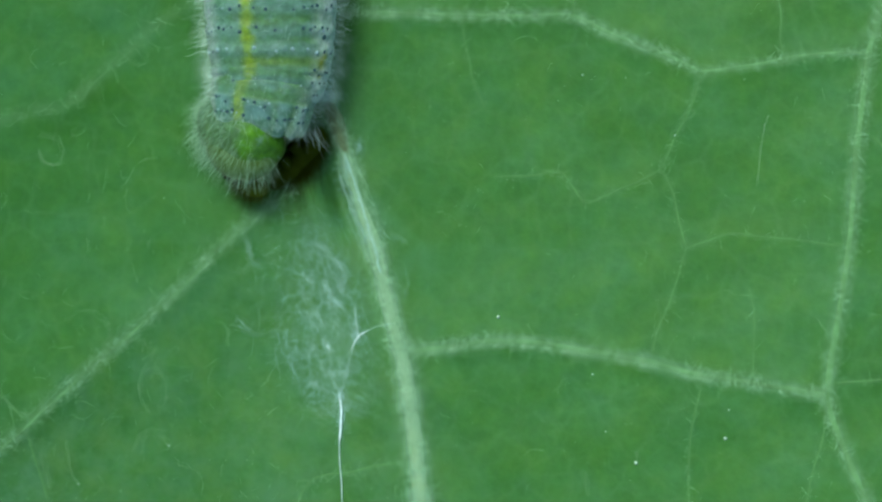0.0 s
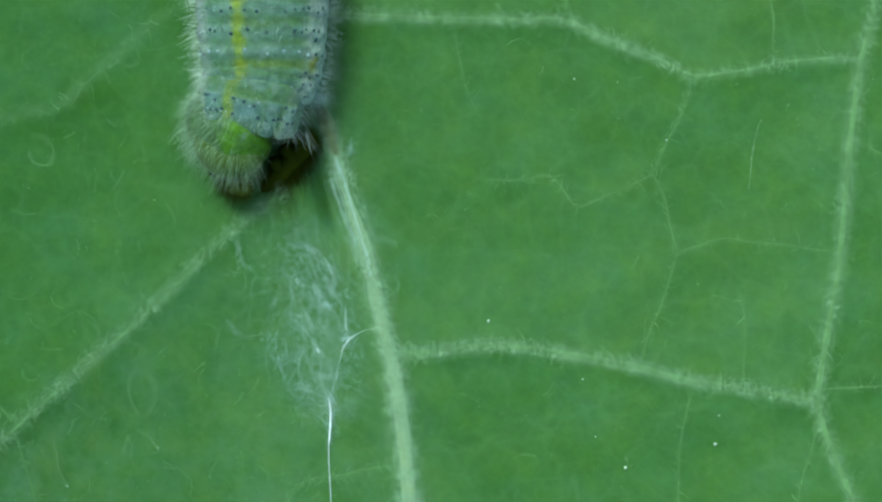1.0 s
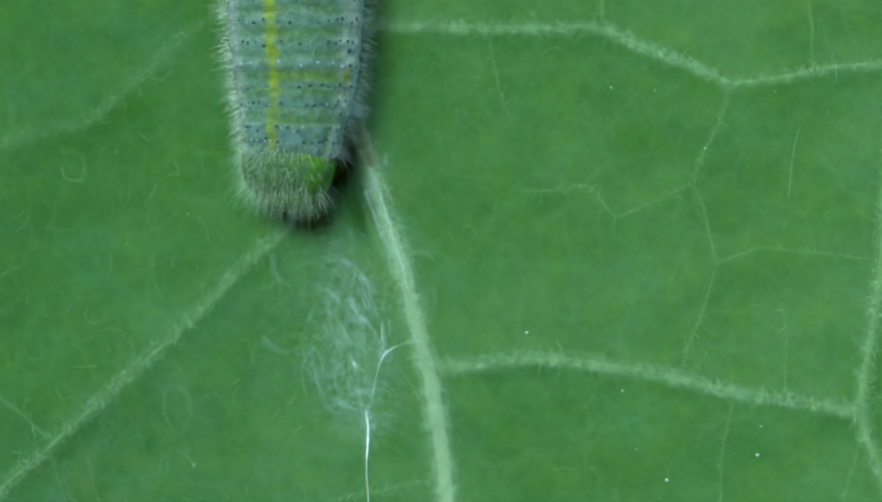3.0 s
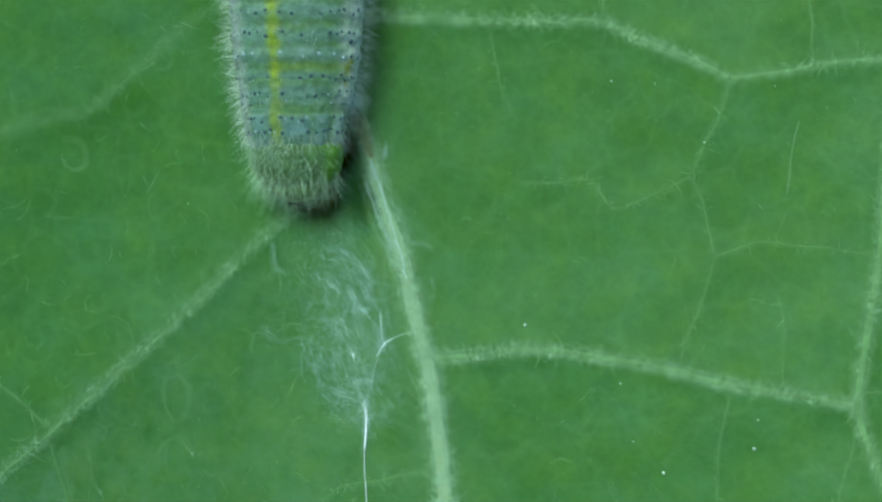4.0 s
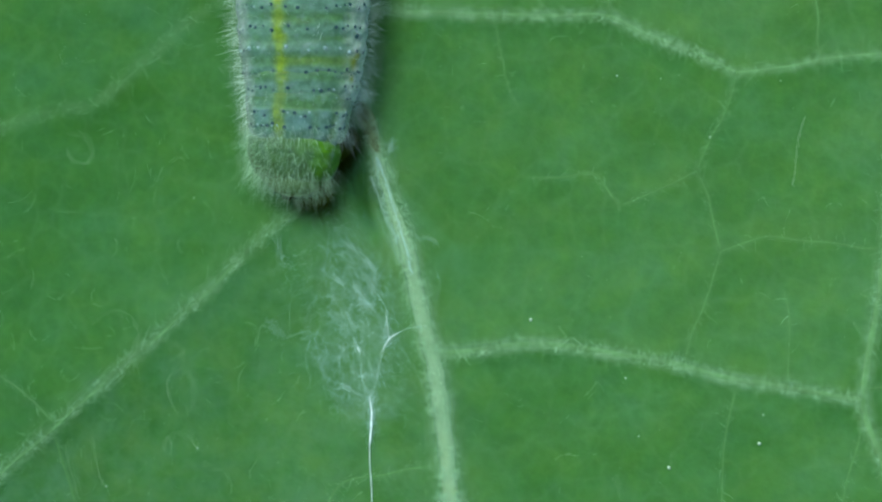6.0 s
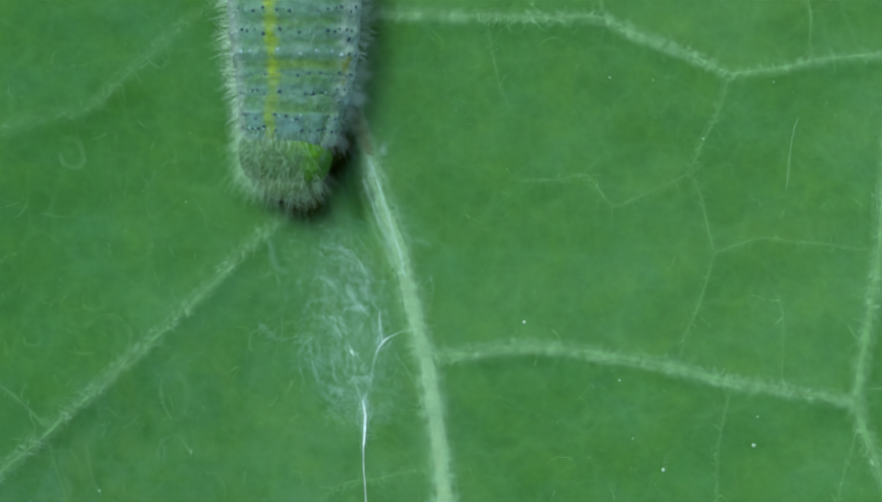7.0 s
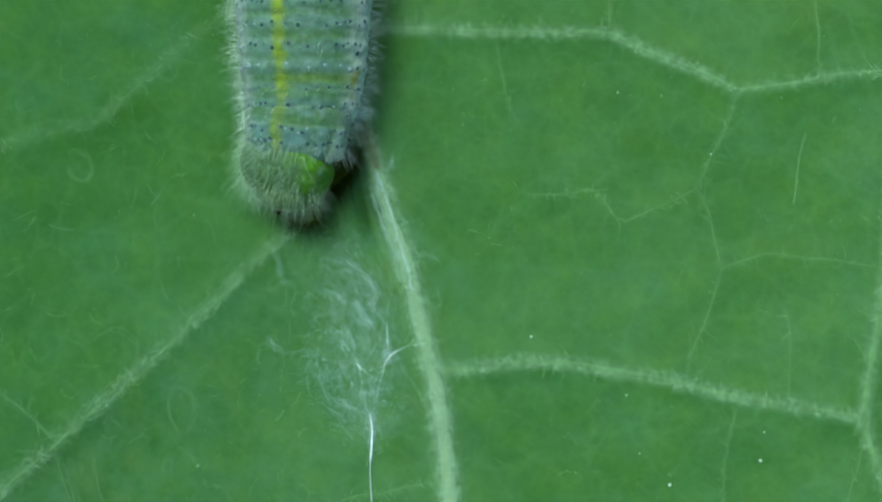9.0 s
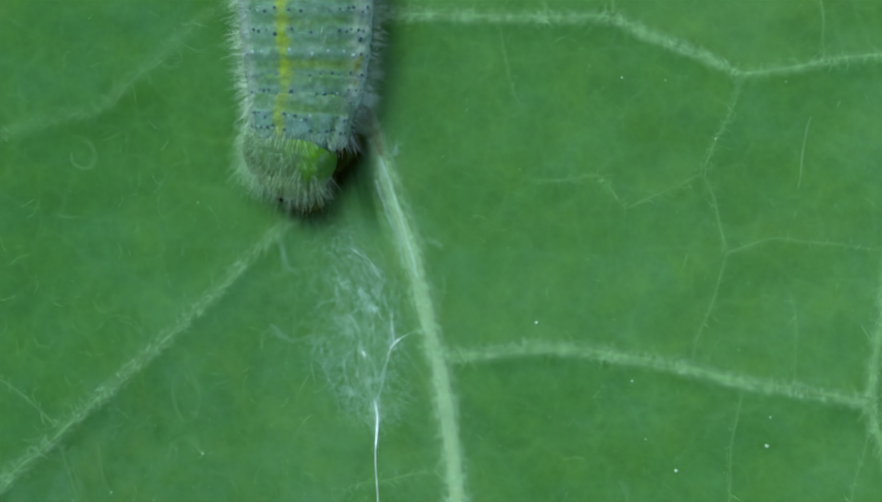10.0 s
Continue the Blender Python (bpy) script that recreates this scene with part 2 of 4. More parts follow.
# ---- the veins of the leaf: plan points, half width at the start and at the end, amount of hair, style ----
MAIN_VEINS = [
    ([(560, -3300), (590, -1500), (575, -500), (585, -100), (598, 90), (620, 205), (645, 280), (667, 350), (685, 405), (698, 450), (711, 500), (722, 550), (734, 600), (747, 650), (756, 700), (763, 750), (770, 800), (775, 850), (779, 893), (800, 1100), (830, 2000), (800, 3400)], 13.5, 14.5, 2.8, "rib"),
    ([(560, 345), (530, 368), (500, 391), (450, 430), (400, 477), (350, 530), (300, 573), (250, 620), (200, 660), (150, 706), (100, 750), (60, 787), (0, 836), (-120, 930), (-700, 1300), (-1700, 1700)], 5, 10.5, 0.9, "dull"),
    ([(748, 642), (800, 640), (850, 633), (900, 627), (950, 627), (1000, 632), (1050, 640), (1100, 648), (1150, 657), (1200, 667), (1250, 681), (1300, 692), (1350, 699), (1400, 708), (1450, 716), (1512, 726)], 6.5, 7.0, 1.6, "main"),
    ([(1720, -900), (1650, -300), (1618, -20), (1604, 60), (1590, 114), (1580, 185), (1569, 272), (1563, 340), (1558, 410), (1549, 490), (1538, 560), (1530, 605), (1521, 655), (1514, 705), (1513, 735), (1523, 775), (1543, 825), (1568, 885), (1610, 965), (1750, 1200), (2200, 1700)], 9.0, 9.5, 0.8, "main"),
    ([(596, 28), (690, 35), (760, 37), (850, 40), (960, 42), (1055, 42), (1110, 68), (1170, 92), (1230, 115), (1286, 144)], 5.5, 4.8, 1.35, "main"),
    ([(1286, 144), (1340, 138), (1400, 129), (1440, 120), (1500, 113), (1560, 110), (1590, 114)], 4.2, 3.0, 0.5, "main"),
]
SIDE_VEINS = [
    ([(400, 8), (340, 34), (290, 75), (250, 110), (208, 146), (165, 188), (120, 205), (60, 219), (0, 235), (-90, 256), (-600, 330)], 6, 7, 0.5, "faint"),
    ([(-300, 520), (-70, 655), (10, 708), (50, 745), (74, 768)], 4, 4, 0.5, "dull"),
    ([(72, 785), (88, 835), (108, 900), (130, 1000)], 3, 2.5, 0.4, "side"),
    ([(1058, 43), (1060, 0), (1055, -70), (1030, -300)], 4.5, 4, 0.6, "side"),
    ([(1440, 120), (1430, 90), (1432, 50), (1426, 0), (1415, -90)], 2.6, 2.4, 0.3, "side"),
    ([(1286, 144), (1276, 188), (1262, 222), (1242, 258), (1224, 298), (1215, 318)], 4.4, 3.0, 0.9, "side"),
    ([(1215, 318), (1236, 362), (1246, 410), (1259, 461)], 3.4, 3.2, 0.3, "side"),
    ([(1259, 461), (1245, 510), (1228, 562), (1210, 600), (1200, 635), (1196, 664)], 2.4, 2.8, 0.3, "side"),
    ([(1215, 318), (1180, 338), (1130, 360), (1078, 382)], 2.6, 2.6, 0.3, "side"),
    ([(1078, 382), (1052, 345), (1030, 322), (980, 330), (918, 330)], 3.0, 1.8, 0.5, "side"),
    ([(1259, 461), (1300, 447), (1345, 435), (1400, 442), (1455, 446), (1520, 456), (1552, 452)], 2.6, 1.8, 0.3, "side"),
    ([(1514, 706), (1560, 703), (1650, 698), (1900, 690)], 4.5, 4.5, 0.7, "side"),
    ([(1574, 258), (1600, 266), (1630, 285), (1800, 350)], 3, 3, 0.4, "side"),
    ([(1512, 765), (1502, 810), (1486, 860), (1474, 915), (1450, 1000)], 2.6, 2.2, 0.4, "side"),
    ([(1290, 691), (1277, 745), (1266, 800), (1262, 865), (1262, 950)], 2.2, 1.8, 0.3, "side"),
    ([(755, 842), (700, 850), (650, 862), (600, 868), (570, 892), (540, 960)], 3.0, 2.6, 0.6, "side"),
    ([(858, 44), (862, 80), (870, 120), (880, 165), (898, 205)], 1.8, 1.2, 0.3, "side"),
    ([(1372, 535), (1381, 580), (1380, 640), (1377, 702)], 1.8, 1.8, 0.2, "side"),
]


def vein_field():
    segs = []
    for veins, lift in ((MAIN_VEINS, 1.0), (SIDE_VEINS, 0.4)):
        for pts, *_ in veins:
            s = spline(pts, 60.0)
            segs += [(*s[i], *s[i + 1], lift) for i in range(len(s) - 1)]
    return np.array(segs)


FIELD = vein_field()


def swell(u, v):
    """Height of the blade's face in plan units: veins stand proud, the fields between them sag, and the whole is wavy."""
    u, v = np.asarray(u, float), np.asarray(v, float)
    ridge = np.zeros_like(u)
    near = np.full_like(u, 1e9)
    for x0, y0, x1, y1, lift in FIELD:
        dx, dy = x1 - x0, y1 - y0
        t = np.clip(((u - x0) * dx + (v - y0) * dy) / (dx * dx + dy * dy + 1e-9), 0, 1)
        d2 = (u - x0 - t * dx) ** 2 + (v - y0 - t * dy) ** 2
        ridge = np.maximum(ridge, lift * np.exp(-d2 / 900.0))
        if lift == 1.0:
            near = np.minimum(near, d2)
    sag = -9.0 * (1 - np.exp(-near / 26000.0))
    wave = 2.2 * np.sin(u / 97.0 + 1.3 * np.sin(v / 131.0)) * np.sin(v / 83.0 + 0.7) + 1.2 * np.sin(u / 41.0 + v / 57.0) * np.sin(v / 37.0 - u / 71.0) + 0.45 * np.sin(u / 17.0 + 2 * np.sin(v / 29.0)) * np.sin(v / 19.0 + 1.1 * np.sin(u / 23.0))
    fold = 0.27 * 70.0 * np.logaddexp(0, (430.0 - u) / 70.0)
    # hollow between the thick vein and the feet
    across, along = ((u - 640.0) * 0.947 - (v - 372.0) * 0.322) / 22.0, ((u - 640.0) * 0.322 + (v - 372.0) * 0.947) / 58.0
    pit = -38.0 * np.exp(-(across**2) - along**2)
    rise = 0.12 * 110.0 * np.logaddexp(0, (u - 1150.0) / 110.0)
    return 4.0 * ridge + sag + wave + fold + rise + pit


def tissue_field(u, v):
    """How much pale vein tissue shows through the blade at plan places."""
    out = np.zeros_like(u)
    for veins, top in ((MAIN_VEINS, 0.38), (SIDE_VEINS, 0.12)):
        for pts, a, b, _, style in veins:
            s = spline(pts, 40.0)
            for i in range(len(s) - 1):
                (x0, y0), (x1, y1) = s[i], s[i + 1]
                r = (a + (b - a) * i / len(s)) * {"rib": 1.0, "main": 1.15, "dull": 1.0, "side": 0.9, "faint": 1.7}[style] + 2.0
                dx, dy = x1 - x0, y1 - y0
                t = np.clip(((u - x0) * dx + (v - y0) * dy) / (dx * dx + dy * dy + 1e-9), 0, 1)
                d2 = (u - x0 - t * dx) ** 2 + (v - y0 - t * dy) ** 2
                out = np.maximum(out, top * (2.0 if style == "faint" else 1.0) * np.exp(-d2 / (r * r)))
    return out


def felt_field(u, v):
    """How thick the felt of the finest hairs lies: on the field between the two lower veins, and along the thick vein."""
    below = ((u - 500.0) * 447.0 + (v - 391.0) * 500.0) / 670.0
    rib = np.interp(v, [200, 350, 500, 650, 900, 1100], [620, 667, 711, 747, 779, 800])
    lower = 1 / (1 + np.exp(-below / 22.0)) / (1 + np.exp((u - rib - 6) / 10.0))
    along = np.exp(-(((u - rib - 30.0) / 32.0) ** 2)) / (1 + np.exp((230.0 - v) / 30.0))
    return np.clip(0.62 * lower * (1 + 0.7 / (1 + np.exp((u - 240.0) / 60.0))) + 0.5 * along, 0, 1)


def face(u, v, lift=0.0):
    """The point of the leaf's face at plan place (u, v), lifted by so many units."""
    return at(u, v, (float(swell(u, v)) + lift) * UNIT)


def build_leaf():
    leaf = tagged(thing("leaf"), "large green leaf underside with pale raised hairy veins", "leaf")
    us = np.linspace(-140, 1720, 311)
    vs = np.linspace(-160, 1060, 205)
    gu, gv = np.meshgrid(us, vs)
    nu, nv = len(us), len(vs)
    rim = [(i, 0) for i in range(nu - 1)] + [(nu - 1, j) for j in range(nv - 1)] + [(i, nv - 1) for i in range(nu - 1, 0, -1)] + [(0, j) for j in range(nv - 1, 0, -1)]
    cu, cv = 790.0, 450.0
    rings = 22
    outer = []
    for k in range(1, rings + 1):
        f = (k / rings) ** 1.7
        for i, j in rim:
            a = math.atan2(vs[j] - cv, us[i] - cu)
            reach = 2600.0 * (1 + 0.30 * abs(math.sin(a)) ** 2 + 0.10 * math.cos(5 * a + 0.6) + 0.025 * math.cos(31 * a))
            outer.append(((1 - f) * us[i] + f * (cu + reach * math.cos(a)), (1 - f) * vs[j] + f * (cv + reach * math.sin(a))))
    pu = np.concatenate([gu.ravel(), [o[0] for o in outer]])
    pv = np.concatenate([gv.ravel(), [o[1] for o in outer]])
    pz = swell(pu, pv) - ((pu - cu) ** 2 + (pv - cv) ** 2) / 26000.0 * np.clip((np.hypot(pu - cu, pv - cv) - 1100.0) / 900.0, 0, 1)
    n = len(pu)
    near = 1 - pz * UNIT / EYE_HEIGHT
    verts = np.stack([(pu - 784) * UNIT * near, (446.5 - pv) * UNIT * near, pz * UNIT], 1)
    faces = [(j * nu + i, (j + 1) * nu + i, (j + 1) * nu + i + 1, j * nu + i + 1) for j in range(nv - 1) for i in range(nu - 1)]
    loop0 = [j * nu + i for i, j in rim]
    m = len(rim)
    loops = [loop0] + [[nu * nv + k * m + q for q in range(m)] for k in range(rings)]
    for a, b in zip(loops, loops[1:]):
        faces += [(a[q], a[(q + 1) % m], b[(q + 1) % m], b[q]) for q in range(m)]
    # the other face, 0.28 mm below, and the margin between the two
    low = verts.copy()
    low[:, 2] -= 0.00028
    faces += [tuple(n + i for i in reversed(f)) for f in faces]
    last = loops[-1]
    faces += [(last[q], last[(q + 1) % m], n + last[(q + 1) % m], n + last[q]) for q in range(m)]
    blade = mesh_part("blade", np.concatenate([verts, low]).tolist(), faces, BLADE, leaf)
    shown = blade.data.attributes.new("vein_tissue", "FLOAT", "POINT")
    shown.data.foreach_set("value", np.concatenate([tissue_field(pu, pv), np.zeros(n)]).astype(np.float32))
    felt = blade.data.attributes.new("felt", "FLOAT", "POINT")
    felt.data.foreach_set("value", np.concatenate([felt_field(pu, pv), np.zeros(n)]).astype(np.float32))
    rng = random.Random(4)
    # style: material, share of the width that stands proud, depth of its middle, flatness
    styles = {"rib": (VEIN, 1.0, -0.13, 0.3), "main": (MID_VEIN, 0.7, -0.14, 0.25), "dull": (DULL_VEIN, 0.6, -0.27, 0.3), "side": (FINE_VEIN, 0.5, -0.12, 0.35), "faint": (DULL_VEIN, 0.6, -0.33, 0.3)}
    for veins, name in ((MAIN_VEINS, "vein"), (SIDE_VEINS, "side_vein")):
        for pts, r0, r1, hair, style in veins:
            mat, core, proud, flat = styles[style]
            path = spline(pts, 7.0)
            inside = [-260 < u < 1800 and -260 < v < 1150 for u, v in path]
            soup, fuzz = Soup(), Soup()
            z = swell([p[0] for p in path], [p[1] for p in path])
            far = np.clip((np.hypot(np.array([p[0] for p in path]) - cu, np.array([p[1] for p in path]) - cv) - 1100.0) / 900.0, 0, 1)
            z = z - np.array([((u - cu) ** 2 + (v - cv) ** 2) / 26000.0 for u, v in path]) * far
            k = len(path)
            rad = []
            for i, (u, v) in enumerate(path):
                rad.append((r0 + (r1 - r0) * (i / (k - 1)) ** 0.35) * (1 + 0.2 * noise.noise((u / 26.0, v / 26.0, r0)) + 0.18 * noise.noise((u / 9.0, v / 9.0, 3.0))))
            if style == "rib":
                rad = [r * (0.62 + 0.38 * min(1.0, max(0.0, (path[i][1] - 300) / 130.0))) for i, r in enumerate(rad)]
            if name == "side_vein":
                rad = [r * min(1.0, 0.2 + 0.2 * min(i, k - 1 - i)) * (1 + 0.45 * noise.noise((path[i][0] / 17.0, path[i][1] / 17.0, 11.0))) for i, r in enumerate(rad)]
            soup.tube([at(u, v, (z[i] + proud * core * rad[i]) * UNIT) for i, (u, v) in enumerate(path)], [core * r * UNIT for r in rad], 14 if name == "vein" else 8, flat)
            ob = soup.part(name, mat, leaf)
            for i in range(k - 1):
                if not inside[i]:
                    continue
                u, v = path[i]
                d = Vector((path[i + 1][0] - u, -(path[i + 1][1] - v), 0)).normalized()
                side = Vector((-d.y, d.x, 0))
                tuft = max(0.0, 0.55 + 1.9 * noise.noise((u / 15.0, v / 15.0, 7.0)))
                for fine, count in ((True, hair * (30 if name == "vein" else 5) * (0.35 + 0.65 * tuft)), (False, hair * (2.8 if name == "vein" else 0.45) * tuft)):
                    for _ in range(int(count + rng.random())):
                        s = rng.choice((-1, 1))
                        spread = rng.uniform(0.0, 1.0) ** (0.45 if style == "rib" else 1.0)
                        root = at(u + rng.uniform(-4, 4), v + rng.uniform(-4, 4), (z[i] + 0.5 * rad[i] * (1 - spread)) * UNIT) + side * s * spread * rad[i] * UNIT
                        way = side * s * rng.uniform(0.3, 1.1) + d * rng.uniform(-0.8, 0.8) + Vector((0, 0, rng.uniform(0.15, 0.9)))
                        bow = d * rng.uniform(-0.8, 0.8) + side * rng.uniform(-0.4, 0.4) + Vector((0, 0, -0.25))
                        fuzz.hair(root, way, (rng.triangular(5, 38 if style == "rib" else 28, 9) if fine else rng.triangular(6, 26, 12)) * UNIT, (rng.uniform(0.035, 0.08) if fine else rng.uniform(0.10, 0.24)) * UNIT, bow)
            if fuzz.verts:
                tagged(fuzz.part("vein_hair", TRICHOME, ob, "fine whitish hairs along the vein"), kind="stuff")
    brown_patch = Soup()
    brown_patch.tube([face(*p, -1.2) for p in ((616, 196), (622, 210), (629, 228), (637, 252), (645, 278), (652, 298), (660, 318))], [q * UNIT for q in (9, 13, 15, 14, 10, 6, 1.5)], 14, 0.3)
    brown_patch.part("brown_patch", BROWN_PATCH, leaf, "brownish patch on the thick vein")
    # short hairs scattered on the fields
    down = Soup()
    for _ in range(5200):
        u, v = rng.uniform(-90, 1660), rng.uniform(-70, 980)
        if noise.noise((u / 120.0, v / 120.0, 2.0)) + 0.5 * float(felt_field(u, v)) + rng.uniform(-1.1, 0.1) < 0:
            continue
        w = rng.uniform(0, 6.283)
        down.hair(face(u, v, -0.5), (math.cos(w), math.sin(w), 0.25), rng.uniform(5, 20) * UNIT, rng.uniform(0.035, 0.09) * UNIT, (rng.uniform(-0.5, 0.5), rng.uniform(-0.5, 0.5), -0.2))
    # longer faint curls, most of them on the field towards the leaf's margin
    for _ in range(110):
        u, v = (rng.uniform(-60, 560), rng.uniform(40, 960)) if rng.random() < 0.82 else (rng.uniform(780, 1640), rng.uniform(40, 960))
        w, turn = rng.uniform(0, 6.283), rng.choice((-1, 1)) * rng.uniform(0.05, 0.4)
        pts = [(u, v)]
        for _ in range(rng.randint(4, 8)):
            w += turn
            pts.append((pts[-1][0] + 6 * math.cos(w), pts[-1][1] + 6 * math.sin(w)))
        z = swell([p[0] for p in pts], [p[1] for p in pts])
        for _ in range(3):
            du, dv, r = rng.gauss(0, 2.0), rng.gauss(0, 2.0), rng.uniform(0.015, 0.05)
            down.tube([at(p[0] + du, p[1] + dv, (q + 1.5) * UNIT) for p, q in zip(pts, z)], [r * UNIT * (1 - 0.5 * i / len(pts)) for i in range(len(pts))], 3)
    tagged(down.part("blade_hair", TRICHOME, leaf, "scattered short whitish hairs on the blade"), kind="stuff")
    return leaf


build_leaf()


# ---- specks of dust and loose curled hairs on the leaf ----
def build_specks():
    for u, v, r in ((921, 583, 4.2), (1328, 803, 4.5), (1167, 846, 4.5), (1335, 752, 2.2), (1074, 149, 2.2), (1090, 687, 2.4), (322, 367, 1.6), (1113, 790, 1.8), (1365, 158, 1.6), (1240, 258, 2.6), (166, 880, 2.4), (329, 812, 2.0), (1152, 154, 1.4)):
        s = thing("speck", face(u, v))
        tagged(s, "tiny whitish speck lying on the green leaf", "speck", "specks on the leaf")
        soup = Soup()
        r *= 0.72
        soup.bead((0, 0, r * 0.4 * UNIT), r * UNIT, 0.7, 5, 9)
        for i, p in enumerate(soup.verts):
            soup.verts[i] = p * (1 + 0.6 * noise.noise(p / (2 * UNIT) + Vector((u, v, 0))))
        soup.part("grain", SPECK, s)


def thread_points(points, lift=2.0, wobble=1.5, rng=None, step=7.0):
    path = spline(points, step)
    z = swell([p[0] for p in path], [p[1] for p in path])
    return [at(u + rng.uniform(-wobble, wobble), v + rng.uniform(-wobble, wobble), (z[i] + lift) * UNIT) for i, (u, v) in enumerate(path)]


def bundle(soup, path, count, spread, r, rng):
    """A loose bundle of hair-thin fibres along a path; spread and r in plan units."""
    n = len(path)
    for _ in range(count):
        off, swing = Vector((rng.gauss(0, 0.6), rng.gauss(0, 0.6), 0)) * spread * UNIT, Vector((rng.gauss(0, 0.7), rng.gauss(0, 0.7), 0)) * spread * UNIT
        ph = rng.uniform(0, 6.283)
        soup.tube([p + off + swing * math.sin(ph + 4.0 * i / n) for i, p in enumerate(path)], [r * UNIT * rng.uniform(0.7, 1.3)] * n, 3)


def build_curls():
    rng = random.Random(21)
    curls = [
        [(140, 590), (160, 576), (184, 570), (206, 578), (222, 596), (222, 624), (212, 648), (192, 668)],
        [(96, 800), (106, 850), (118, 890)],
        [(292, 752), (280, 730), (276, 704), (284, 678), (300, 670), (315, 684), (322, 708), (320, 730), (308, 748)],
        [(276, 640), (283, 622), (296, 634), (300, 656)],
        [(272, 818), (274, 800), (284, 787), (300, 782), (316, 790), (326, 804), (330, 816)],
        [(142, 800), (147, 830), (150, 852), (157, 868), (168, 882)],
        [(340, 838), (352, 848), (372, 852)],
        [(100, 250), (130, 258), (142, 285), (128, 305), (105, 298), (98, 280)],
        [(240, 105), (258, 118), (270, 130), (288, 126), (296, 108)],
        [(470, 440), (474, 465), (480, 485), (494, 490)],
        [(1410, 222), (1400, 252), (1394, 290), (1391, 320), (1388, 346)],
        [(725, 430), (745, 436), (758, 447)],
        [(1070, 860), (1080, 880), (1084, 900)],
        [(1165, 825), (1180, 845)],
        [(455, 590), (470, 602), (485, 612)],
    ]
    for k, pts in enumerate(curls):
        s = thing("curled_hair", face(*pts[0]))
        tagged(s, "fine pale curled hair lying on the green leaf", "hair", "curled hairs on the leaf")
        path = [p - s.location for p in thread_points(pts, 2.2, 0.8, rng)]
        soup = Soup()
        bundle(soup, path, 8, 1.6 if k == 10 else 5.0, 0.02 if k == 10 else rng.uniform(0.012, 0.021), rng)
        tagged(soup.part("fibre", CURL, s), kind="stuff")


build_specks()
build_curls()


